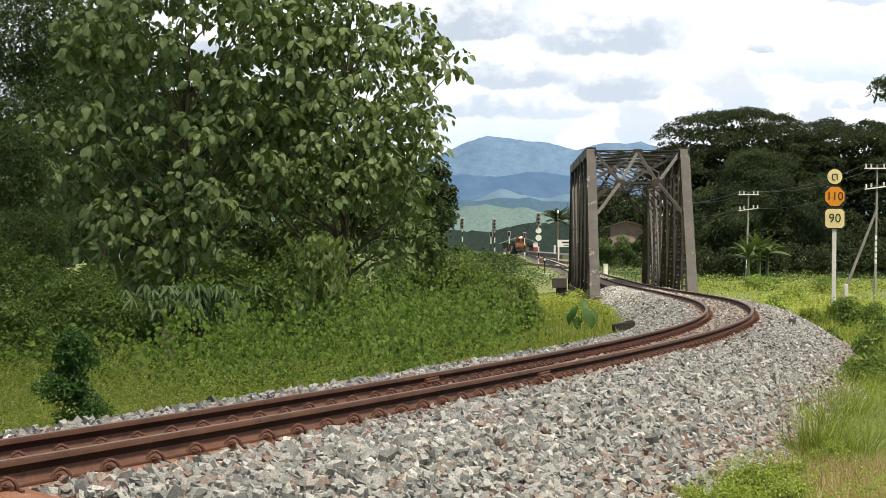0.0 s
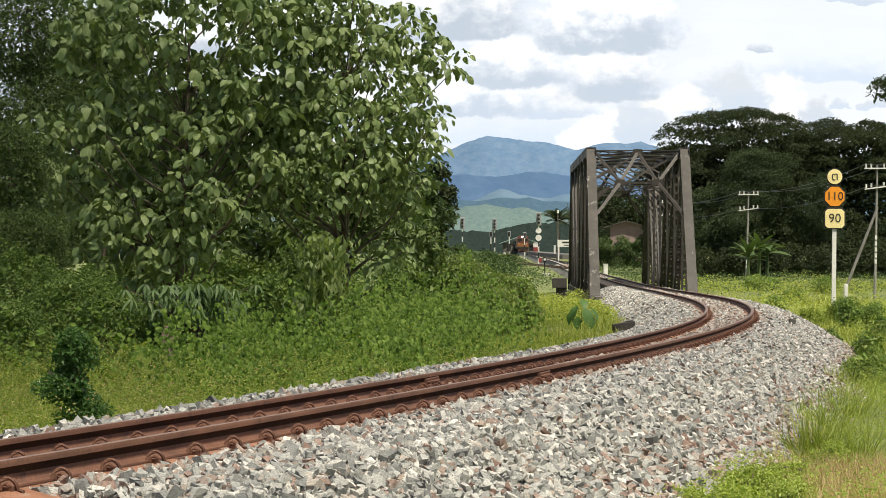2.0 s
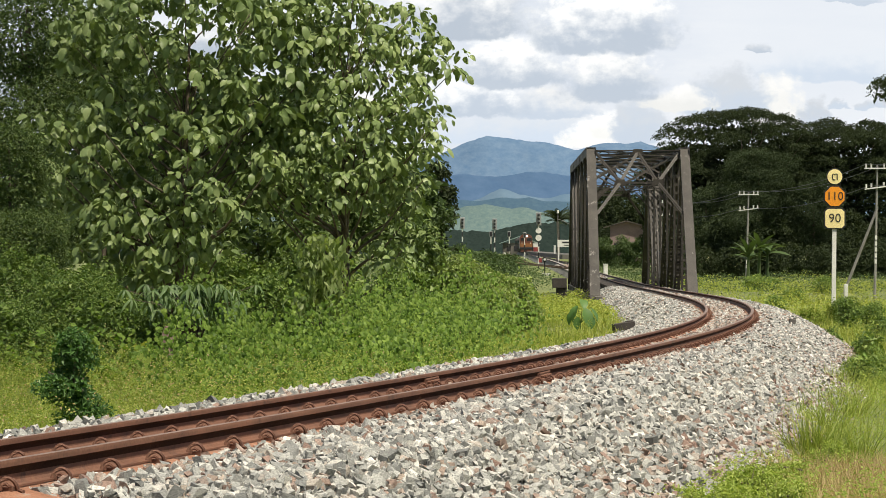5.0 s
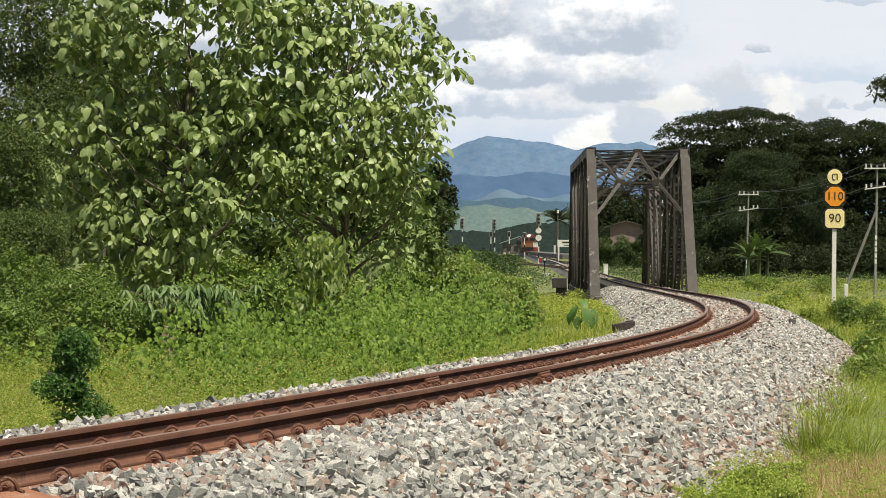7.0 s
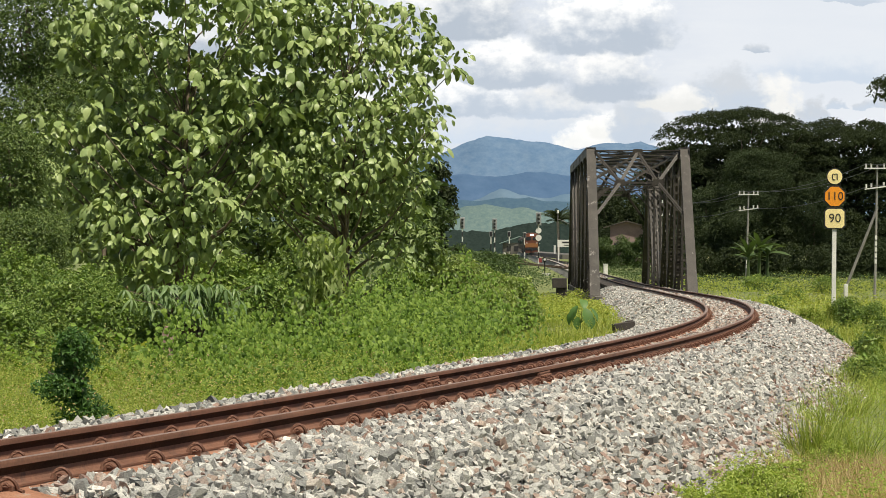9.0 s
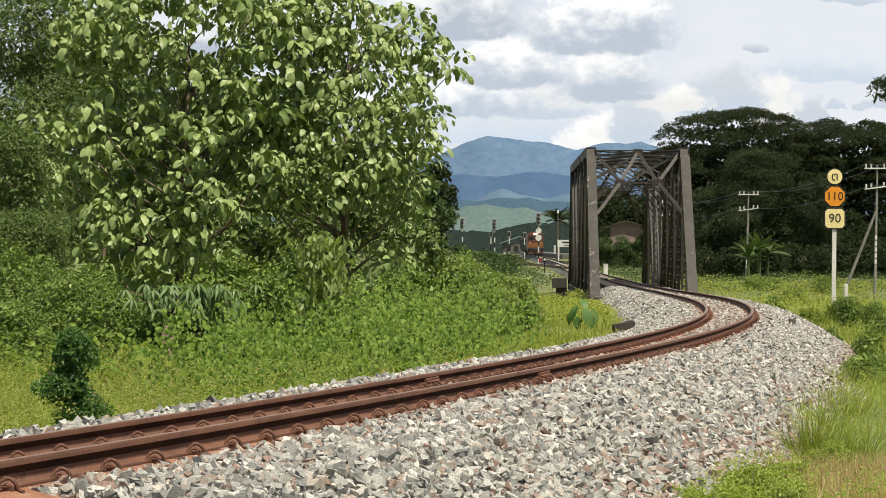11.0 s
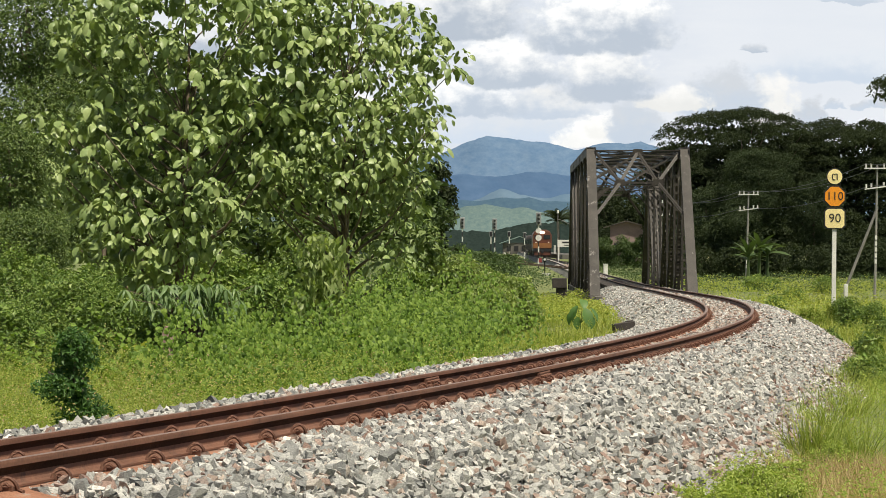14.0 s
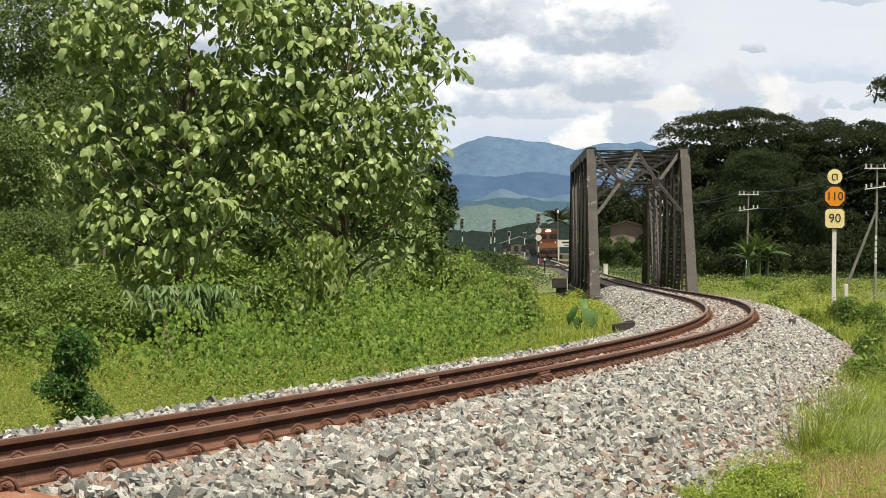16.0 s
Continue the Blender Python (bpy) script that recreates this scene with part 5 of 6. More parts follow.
def cassava(x, y, n, r, base):
    """A shrub of drooping hand-shaped leaves."""
    t = thing("palmate_shrub", None, None, "grey-green shrub with drooping hand-shaped leaves", "shrub")
    finger = leaf_template(0.29, 0.058, 0.15, 0.55, 4, shape=(0.3, 0.9, 1.0, 0.6, 0.0))
    P, R, S = [], [], []
    b = Build()
    for i in range(n):
        p = np.array([x + RNG.normal(0, r * 0.55), y + RNG.normal(0, r * 0.4), base + RNG.uniform(0.25, 0.75)])
        b.tube([(x + RNG.normal(0, 0.1), y, base - 0.5), tuple((p + np.array([x, y, base])) / 2 + np.array([0, 0, 0.12])), tuple(p)], [0.016, 0.01, 0.005], 4)
        for k in range(8):
            P.append(p)
            R.append(np.array(Euler((RNG.normal(0, 0.2), RNG.normal(0.45, 0.2), k * 0.785 + RNG.normal(0, 0.1))).to_matrix()))
            S.append(RNG.uniform(0.7, 1.2))
    part("stem", b, M_BARK, t)
    tagged(part("foliage", scatter("foliage", [finger], np.array(P), np.array(R), np.array(S), smooth=True), M_GREYGREEN, t), kind="stuff")


M_DRYWOOD = surface("dry_pinkish_wood", (0.27, 0.18, 0.14), (0.42, 0.3, 0.245), 6.0, 0.9, 0, 40, 0.6, 0.01, (0.2, 0.14, 0.11), 0.6, stretch=(1, 1, 0.25))
thing("dry_stump", Build().tube([(0, 0, -0.2), (0.02, 0, 0.45), (-0.02, 0.01, 0.82), (0.03, 0, 1.08)], [0.17, 0.14, 0.15, 0.1], 9).tube([(0.05, 0, 0.75), (0.16, -0.02, 1.04)], [0.06, 0.03], 6),
      M_DRYWOOD, "dry pinkish-brown stump below the palmate shrub", "stump", at=pose(-4.92, 46.2, gz(-4.92, 46.2)))
cassava(-4.6, 47, 110, 0.95, -0.42)


def hanging(x, y, r, z0, z1, n):
    """A young tree hung with long pale leaves."""
    t = thing("young_tree", None, None, "young tree hung with long pale green leaves", "tree")
    g = gz(x, y)
    part("trunk", limbs((x, y, g), [(x + random.uniform(-r, r), y + random.uniform(-r, r), random.uniform(z0, z1)) for _ in range(12)], 0.05, z1 - g), M_BARK, t)
    pos = np.stack([x + RNG.normal(0, r * 0.5, n), y + RNG.normal(0, r * 0.5, n), RNG.uniform(z0, z1, n)], -1)
    rot = np.array([np.array(Euler((RNG.normal(0, 0.5), RNG.normal(0.85, 0.4), RNG.uniform(0, 6.28))).to_matrix()) for _ in range(n)])
    tagged(part("crown", scatter("crown", SMALL_LEAVES, pos, rot, 0.2 * RNG.uniform(0.6, 1.3, n), smooth=True), M_PALE, t), kind="stuff")


hanging(-2.65, 57, 0.55, -0.5, 1.25, 900)
for x, y, blobs in ((-3.46, 24, [((-3.46, 24, 0.02), (0.26, 0.26, 0.24)), ((-3.5, 24, -0.3), (0.34, 0.3, 0.26)), ((-3.36, 24, -0.6), (0.34, 0.3, 0.24))]),
                    (-2.75, 22.5, [((-2.75, 22.5, -0.62), (0.4, 0.3, 0.16))])):
    bush("feathery_sapling", blobs, 900, 0.042, M_DEEP, "dark green feathery sapling beside the ballast", "shrub", trunk=(x + 0.04, y + 0.2, gz(x, y + 0.2)), group="saplings", core=0.6)

# woods right of the bridge
def rain_tree(root, crown, skirts, label="huge dark spreading rain tree behind the field", per_clump=250, size=0.22):
    """A broad dome of flat leaf layers on spreading limbs; crown and skirts are (centre, radii)."""
    t = thing("rain_tree", None, None, label, "tree", group="rain trees")
    (cx, cy, cz), (rx, ry, rz) = crown
    layers = []
    count = int(11 * rx)
    for i in range(count):
        a, f = i * 2.4, math.sqrt((i + 0.5) / count)
        k = 1 + 0.1 * noise.noise(Vector((math.cos(a) * 2, math.sin(a) * 2, cx)))
        drop = RNG.choice([0, 0, 0, 0.1, 0.25])
        z = cz + rz * (math.sqrt(max(0.0, 1 - f * f)) - drop) + RNG.normal(0, 0.15)
        layers.append(((cx + math.cos(a) * f * rx * k, cy + math.sin(a) * f * ry * k, z - 0.35), RNG.uniform(0.75, 1.5)))
    for (x, y, z), (sx, sy, sz) in skirts:
        p, _ = shell_points((x, y, z), (sx, sy, sz), int(3.4 * sx * sz), 0.4, -0.8)
        layers += [(tuple(q), RNG.uniform(0.7, 1.3)) for q in p]
    tips = [layers[i][0] for i in RNG.permutation(len(layers))[:40]]
    part("trunk", limbs(root, tips, 0.55, cz - root[2]), M_BARK, t)
    P, N = [], []
    for c, r in layers:
        n = int(per_clump * r * r * 0.72)
        d = RNG.normal(0, 1, (n, 3))
        d /= np.linalg.norm(d, axis=1, keepdims=True)
        d[:, 2] = np.where(d[:, 2] < -0.25, -d[:, 2], d[:, 2])
        P.append(np.array(c) + d * np.array([r, r, r * 0.5]) * RNG.uniform(0.6, 1.08, (n, 1)))
        N.append(d)
    edge = sum(len(p) for p in P)
    # the shaded inside of the crown
    for c, r in [((cx, cy, cz - 0.1 * rz), (rx * 0.93, ry * 0.85, rz * 0.92))] + skirts:
        p, d = shell_points(c, (r[0] * 0.95, r[1] * 0.8, r[2] * 0.95), int(190 * r[0] * r[2] * (0.15 / size) ** 2), 0.3, -1.1)
        P.append(p)
        N.append(d)
    P, N = np.concatenate(P), np.concatenate(N)
    rot = frames_from(N * 0.5 + np.array([0, 0, 0.5]) + RNG.normal(0, 0.4, P.shape), RNG.uniform(0, 6.28, len(P)))
    S = size * RNG.uniform(0.6, 1.4, len(P)) * np.where(np.arange(len(P)) < edge, 1.0, 2.6)
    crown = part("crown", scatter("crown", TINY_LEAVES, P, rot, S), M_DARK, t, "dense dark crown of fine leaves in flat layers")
    tagged(crown, kind="stuff")
    return t


rain_tree((30.0, 257, gz(30.0, 257)), ((29.6, 257, 9.6), (8.6, 7.0, 4.9)), [((26.5, 254, 8.2), (4.4, 2.0, 3.0)), ((32.6, 254, 8.2), (4.4, 2.0, 3.2)), ((24.6, 253, 6.5), (3.2, 2.0, 3.0)), ((30.5, 253, 5.0), (5.0, 2.0, 4.6)), ((24.0, 252, 2.0), (3.5, 2.0, 2.6)), ((31.0, 251, 1.4), (4.5, 2.0, 2.4))])
rain_tree((41.5, 258, gz(41.5, 258)), ((40.4, 258, 9.4), (7.8, 6.5, 4.0)), [((39.0, 255, 8.0), (4.0, 2.0, 3.0)), ((44.6, 255, 8.0), (4.0, 2.0, 3.0)), ((37.0, 254, 6.4), (3.4, 2.0, 4.2)), ((42.6, 254, 5.2), (3.8, 2.0, 4.8)), ((38.0, 252, 1.6), (4.0, 2.0, 2.6)), ((44.0, 252, 1.4), (3.5, 2.0, 2.4))])
rain_tree((48.5, 262, gz(48.5, 262)), ((49.0, 262, 9.2), (6.0, 6.0, 3.6)), [((48.0, 258, 4.5), (3.0, 2.0, 4.0))], per_clump=120)
rain_tree((23.5, 263, gz(23.5, 263)), ((23.4, 263, 7.6), (3.6, 4.0, 3.2)), [((22.6, 260, 4.0), (2.4, 2.0, 3.4)), ((22.4, 259, 1.2), (2.4, 1.6, 2.0))])
for x, y, h, w in ((27.5, 400, 12.5, 4.2), (32.5, 405, 12.0, 5.0), (22.6, 412, 11.0, 2.8), (24.8, 395, 12.8, 3.2)):
    g = gz(x, y)
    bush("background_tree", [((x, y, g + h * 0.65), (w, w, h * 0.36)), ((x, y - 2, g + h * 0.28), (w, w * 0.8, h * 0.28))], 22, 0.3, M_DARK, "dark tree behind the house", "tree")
rain_tree((26.5, 119, gz(26.5, 119)), ((23.5, 119, 8.15), (3.3, 2.6, 1.3)), [], "dark spreading crown of a large rain tree", 420, 0.15)


for blobs in ([((28.9, 236, 6.0), (4.4, 3.0, 5.0)), ((26.5, 234, 2.0), (3.4, 2.4, 3.0))], [((24.0, 238, 3.6), (2.4, 2.4, 3.6)), ((22.0, 236, 1.0), (2.0, 2.0, 2.2))], [((34.0, 236, 3.8), (3.2, 2.4, 4.2))]):
    bush("feathery_tree", blobs, 80, 0.16, M_WOOD, "feathery dark green tree before the rain trees", "tree", group="trees before the wood")
for x, y, r, h in ((2.33, 19.6, 0.3, 0.3), (1.75, 18.6, 0.26, 0.22), (2.1, 18.4, 0.3, 0.26), (2.75, 20.8, 0.26, 0.24), (2.55, 18.9, 0.25, 0.25), (3.3, 22.0, 0.28, 0.3)):
    bush("leafy_weed", [((x, y, gz(x, y) + h * 0.45), (r, r, h * 0.7))], 3200, 0.021, M_FRESH, "bright green leafy weed at the ballast's foot", "weed", group="verge weeds")


for x, y, r, h in ((21.3, 175, 1.2, 1.2), (22.6, 178, 1.0, 1.0)):
    bush("field_shrub", [((x, y, gz(x, y) + h * 0.4), (r, r, h * 0.7))], 130, 0.1, M_SHRUB, "green shrub at the edge of the field", "shrub", group="field shrubs")
for x, y, r, h in ((11.5, 73, 0.42, 1.05), (9.75, 57, 0.4, 0.9), (8.75, 58, 0.22, 0.5), (12.3, 74, 0.5, 0.9), (12.0, 76.8, 0.45, 1.0), (6.4, 39, 0.35, 0.6), (6.75, 38, 0.35, 0.55), (7.6, 46, 0.35, 0.7)):
    bush("verge_shrub", [((x, y, gz(x, y) + h * 0.45), (r, r, h * 0.6))], 520, 0.06, M_SHRUB, "dark green shrub beside the verge", "shrub", group="verge shrubs")


for x, y, r, h in ((20.6, 226, 2.2, 3.4), (23.2, 232, 2.2, 3.4), (26.2, 228, 2.4, 3.6), (29.2, 233, 2.6, 3.6), (32.2, 228, 2.4, 3.2), (35.0, 232, 2.6, 3.6), (37.8, 227, 2.4, 3.4), (40.6, 231, 2.6, 3.6), (21.8, 240, 2.4, 4.0), (38.6, 238, 2.8, 4.2)):
    bush("thicket_shrub", [((x, y, gz(x, y) + h * 0.42), (r, r * 0.8, h * 0.6))], 40, 0.2, M_DARK, "shrub before the rain trees with shade painted into its dark leaves", "shrub", group="thicket")
for x, y, r, h in ((19.6, 150, 1.0, 1.2), (24.6, 166, 1.1, 1.3), (13.9, 108, 0.6, 0.8), (17.4, 128, 0.8, 1.0)):
    bush("field_shrub", [((x, y, gz(x, y) + h * 0.4), (r, r, h * 0.6))], 150, 0.09, M_SHRUB, "green shrub at the edge of the field", "shrub", group="field shrubs")


def banana(x, y, h):
    t = thing("banana_plant", None, None, "banana plant with long arching torn leaves", "plant", group="banana plants", at=pose(x, y, gz(x, y)))
    part("stem", Build().tube([(0, 0, -0.2), (0.03, 0, h)], [0.16, 0.09], 9), M_SCRUB, t)
    leaf = leaf_template(1.6, 0.42, 0.12, 0.45, 8, shape=(0.15, 0.8, 0.95, 1.0, 0.8, 0.95, 0.5, 0.0))
    me = big_mesh("leaf", leaf[0], leaf[1], smooth=True)
    me.materials.append(M_SCRUB)
    for i in range(11):
        o = part("leaf", me, None, t)
        o.matrix_basis = pose(0.03, 0, h - 0.25 + 0.03 * i, random.uniform(-25, 25), -random.uniform(15, 78), i * 137.5) @ Matrix.Scale(random.uniform(0.7, 1.15), 4)


for x, y, h in ((22.7, 192, 2.2), (23.7, 193.5, 2.7), (24.5, 195, 2.4), (23.2, 196, 2.0)):
    banana(x, y, h)


for x, y, r, h in ((11.75, 77.3, 0.5, 0.85), (10.9, 76.5, 0.5, 0.7)):
    bush("tall_weed", [((x, y, gz(x, y) + h * 0.45), (r, r * 0.7, h * 0.65))], 420, 0.06, M_WEED, "tall yellow-green weeds round the sign post", "weed", group="weeds by the sign")


# ---------------------------------------------------------------- signs and poles
def disc(outline_r, sides, spin=0.0):
    return [(outline_r * math.cos(2 * math.pi * (k + spin) / sides), outline_r * math.sin(2 * math.pi * (k + spin) / sides)) for k in range(sides)]


def text(body, size, at, mat, parent, name="lettering", extrude=0.004):
    cu = bpy.data.curves.new(name, "FONT")
    cu.body, cu.size, cu.extrude, cu.align_x, cu.align_y = body, size, extrude, "CENTER", "CENTER"
    tmp = new(name, cu)
    me = bpy.data.meshes.new_from_object(tmp.evaluated_get(bpy.context.evaluated_depsgraph_get()))
    bpy.data.objects.remove(tmp)
    me.name = name
    me.materials.clear()
    me.materials.append(mat)
    o = part(name, me, None, parent)
    o.matrix_basis = at @ pose(0, 0, 0, 90, 0, 0)
    return o


M_YELLOW = plain("yellow_plate", (0.95, 0.8, 0.38), 0.4)
M_ORANGE = plain("orange_plate", (0.9, 0.33, 0.02), 0.4)


def speed_sign():
    t = thing("speed_sign", None, None, "white railway post with yellow and orange speed plates", "railway sign", at=pose(11.84, 78.0, 0))
    part("post", Build().beam((-0.03, 0, -1.2), (0.0, 0, 2.1), 0.125, 0.06, up=(0, 1, 0)), M_WHITE, t, "white painted post", bevel=0.006)
    for name, sides, spin, r, z, mat, word, size in (("round_plate", 28, 0, 0.225, 3.078, M_YELLOW, "ต", 0.36), ("orange_plate", 8, 0.5, 0.315, 2.48, M_ORANGE, "110", 0.35), ("yellow_plate", 4, 0.5, 0.4, 1.813, M_YELLOW, "90", 0.38)):
        def outline(rr):
            if sides != 4:
                return disc(rr, sides, spin)
            h, c = rr * 0.72, rr * 0.2
            return [(h, c - h), (h, h - c), (h - c, h), (c - h, h), (-h, h - c), (-h, c - h), (c - h, -h), (h - c, -h)]
        rim = part(name, Build().prism(outline(r * 1.13), 0.03, Matrix.Translation((0, -0.05, z))), M_BLACK, t, bevel=0.004)
        part("face", Build().prism(outline(r), 0.012, Matrix.Translation((0, -0.07, z))), mat, rim)
        text(word, size, Matrix.Translation((0, -0.082, z)), M_BLACK, rim)


speed_sign()


def pole(x, y, top, lean, brace=False):
    t = thing("telegraph_pole", None, None, "thin grey telegraph pole with two white crossarms", "utility pole", group="telegraph poles", at=pose(x, y, 0))
    g = gz(x, y) - 0.5
    part("shaft", Build().tube([(-lean * 0.8, 0, g), (0, 0, top)], [0.1, 0.055], 8), M_POLE, t)
    for dz, w, tilt in ((-0.75, 1.6, 0.0), (-1.9 - 0.6, 1.55, 0.1)):
        dz = -0.2 if tilt == 0 else -1.35
        arm = part("crossarm", Build().beam((-w / 2, -0.1, top + dz - tilt), (w / 2, -0.1, top + dz + tilt), 0.08, 0.075), M_WHITE, t, "white crossarm")
        for k in (-0.7, -0.38, 0.38, 0.7):
            part("insulator", Build().tube([(k * w / 1.6, -0.1, top + dz + 0.05 + tilt * k), (k * w / 1.6, -0.1, top + dz + 0.28 + tilt * k)], [0.05, 0.06], 7), M_WHITE, arm)
    for k in range(5):
        f = (top - 4.35 - 0.36 * k - g) / (top - g)
        x0 = -lean * 0.8 * (1 - f)
        part("painted_mark", Build().box((x0, -0.088, top - 4.35 - 0.36 * k), (0.13, 0.03, 0.25)), M_WHITE, t)
    if brace:
        part("strut", Build().tube([(0, 0, top - 2.6), (-3.0, 0.5, g)], [0.08, 0.1], 7), M_POLE, t)
    return t


POLES = [(23.7, 200, 5.1, 0.25, False), (26.1, 155, 5.8, 0.25, True), (21.3, 246, 5.2, 0.1, False), (28.5, 110, 6.3, 0.2, False)]
for p in POLES:
    pole(*p)


def wires():
    order = sorted(POLES, key=lambda p: p[1])
    for k, dz in ((-0.7, 0.05), (0.38, 0.05), (-0.38, -1.2)):
        pts = []
        for a, b in zip(order, order[1:]):
            for f in np.linspace(0, 1, 14)[:-1]:
                sag = 0.55 * 4 * f * (1 - f)
                pts.append((a[0] + (b[0] - a[0]) * f + k, a[1] + (b[1] - a[1]) * f, a[2] + (b[2] - a[2]) * f + dz - sag))
        thing("wire", Build().tube(pts, 0.014, 4), M_BLACK, "thin sagging telegraph wire between the poles", "cable", group="telegraph wires")


wires()


# ---------------------------------------------------------------- station end
def signal(x, y, top, base, facing=True, second=False):
    t = thing("railway_signal", None, None, "colour-light railway signal on a black and white banded mast", "railway signal", group="signals", at=pose(x, y, 0))
    n = 8
    for i in range(n):
        a, b = base + (top - 1.2 - base) * i / n, base + (top - 1.2 - base) * (i + 1) / n
        part("band", Build().tube([(0, 0, a), (0, 0, b)], 0.085, 8), M_WHITE if i % 2 else M_BLACK, t)
    head = part("head", Build().box((0, -0.1, top - 0.75), (0.62, 0.12, 1.5)).box((0, 0.05, top - 0.75), (0.4, 0.25, 1.3)), M_GREY, t, bevel=0.03)
    for k in (-0.45, 0.0, 0.45):
        part("hood", Build().tube([(0, -0.16, top - 0.75 + k), (0, -0.4, top - 0.75 + k)], [0.14, 0.15], 10, caps=True), M_BLACK, head)
    if second:
        for dz, w in ((-2.1, 0.34), (-2.95, 0.36)):
            part("route_plate", Build().prism(disc(w, 16), 0.06, Matrix.Translation((0, -0.12, top + dz))), M_WHITE, t)
    return t


signal(11.15, 301, 4.75, gz(11.15, 301) - 0.2, second=True)
signal(2.55, 340, 4.6, gz(2.55, 340) - 0.2)
signal(6.9, 345, 4.5, gz(6.9, 345) - 0.2)


def dwarf_signal(x, y, top):
    t = thing("dwarf_signal", None, None, "small black shunting signal with a white-edged head", "railway signal", group="dwarf signals", at=pose(x, y, 0))
    g = gz(x, y) - 0.2
    for i in range(4):
        a, b = g + (top - 0.6 - g) * i / 4, g + (top - 0.6 - g) * (i + 1) / 4
        part("band", Build().tube([(0, 0, a), (0, 0, b)], 0.07, 8), M_WHITE if i % 2 else M_BLACK, t)
    head = part("head", Build().box((0, 0, top - 0.33), (0.42, 0.2, 0.74)), M_GREY, t, bevel=0.03)
    part("face", Build().box((0, -0.11, top - 0.33), (0.3, 0.03, 0.62)), M_BLACK, head, bevel=0.01)


for x, y, top in ((6.35, 342, 2.75), (8.85, 345, 2.75), (10.95, 346, 2.6)):
    dwarf_signal(x, y, top)


def lamp_post(x, y, top):
    t = thing("lamp_post", None, None, "thin grey lamp post beside the palm", "lamp post", at=pose(x, y, 0))
    part("pole", Build().tube([(0, 0, gz(x, y) - 0.2), (0, 0, top)], [0.07, 0.045], 8), M_POLE, t)
    part("arm", Build().tube([(0, 0, top - 0.9), (0.7, 0, top - 1.15), (1.5, 0, top - 1.55)], 0.03, 6), M_POLE, t)
    part("lamp", Build().tube([(0, 0, top - 0.15), (0.0, 0, top + 0.25)], [0.16, 0.1], 10), M_WHITE, t)


lamp_post(14.75, 331, 5.2)
t = thing("platform_box", None, None, "white box on a red cabinet on the platform", "cabinet", at=pose(18.8, 522, -0.4))
part("body", Build().box((0, 0, 1.3), (1.05, 0.6, 0.85)).box((0, 0, 1.75), (1.15, 0.7, 0.08)), M_WHITE, t, bevel=0.02)
part("base", Build().box((0, 0, 0.43), (1.0, 0.6, 0.86)), M_RED, t, "red painted base", bevel=0.02)
t = thing("marker_post", Build().box((0, 0, 0.62), (0.28, 0.2, 1.3)).box((0, 0, 1.3), (0.34, 0.26, 0.12)), M_WHITE, "white marker post on the platform", "marker", bevel=0.015, at=pose(17.4, 402, -0.4))
t = thing("marker_post", Build().box((0, 0, 0.7), (0.3, 0.12, 0.8)).box((0, 0, 0.2), (0.1, 0.1, 0.9)), M_WHITE, "white marker plate among the signals", "marker", bevel=0.015, at=pose(8.2, 343, gz(8.2, 343) + 0.7))


def palm(x, y, h):
    t = thing("palm_tree", None, None, "palm tree with drooping feathery fronds by the station", "tree", at=pose(x, y, gz(x, y)))
    part("trunk", Build().tube([(0, 0, -0.2), (0.1, 0, h * 0.5), (0.0, 0, h)], [0.3, 0.22, 0.2], 9), M_BARK, t)
    for i in range(30):
        a = i * 2.4
        e = RNG.uniform(0.2, 1.5)
        ln = RNG.uniform(2.3, 3.2)
        pts = [Vector((math.cos(a) * ln * f * math.cos(e * (1 - f * 0.4)), math.sin(a) * ln * f * math.cos(e * (1 - f * 0.4)), h + ln * (1.15 * f * math.sin(e) - 0.42 * f * f))) for f in np.linspace(0, 1, 9)]
        b = Build().tube(pts, [0.05 - 0.005 * k for k in range(9)], 4)
        side = Vector((-math.sin(a), math.cos(a), 0))
        for k in range(1, 9):
            for j in (0, 0.5):
                p = pts[k] * (1 - j) + pts[k - 1] * j
                for s in (-1, 1):
                    q = p + side * s * 0.5 + Vector((0, 0, -0.28)) + (pts[k] - pts[k - 1]) * 0.8
                    w = (pts[k] - pts[k - 1]).normalized() * 0.09
                    b.add([p - w, p + w, q], [(0, 1, 2)])
        part("frond", b, M_DARK, t)


palm(17.9, 402, 6.3)


M_PLANK = surface("faded_pink_planks", (0.22, 0.155, 0.147), (0.3, 0.215, 0.203), 1.2, 0.85, 0, 14, 0.3, 0.01)
M_ROOF = surface("rusty_sheet_roof", (0.08, 0.068, 0.06), (0.13, 0.11, 0.1), 0.8, 0.7, 0.1, 6, 0.3, 0.02)


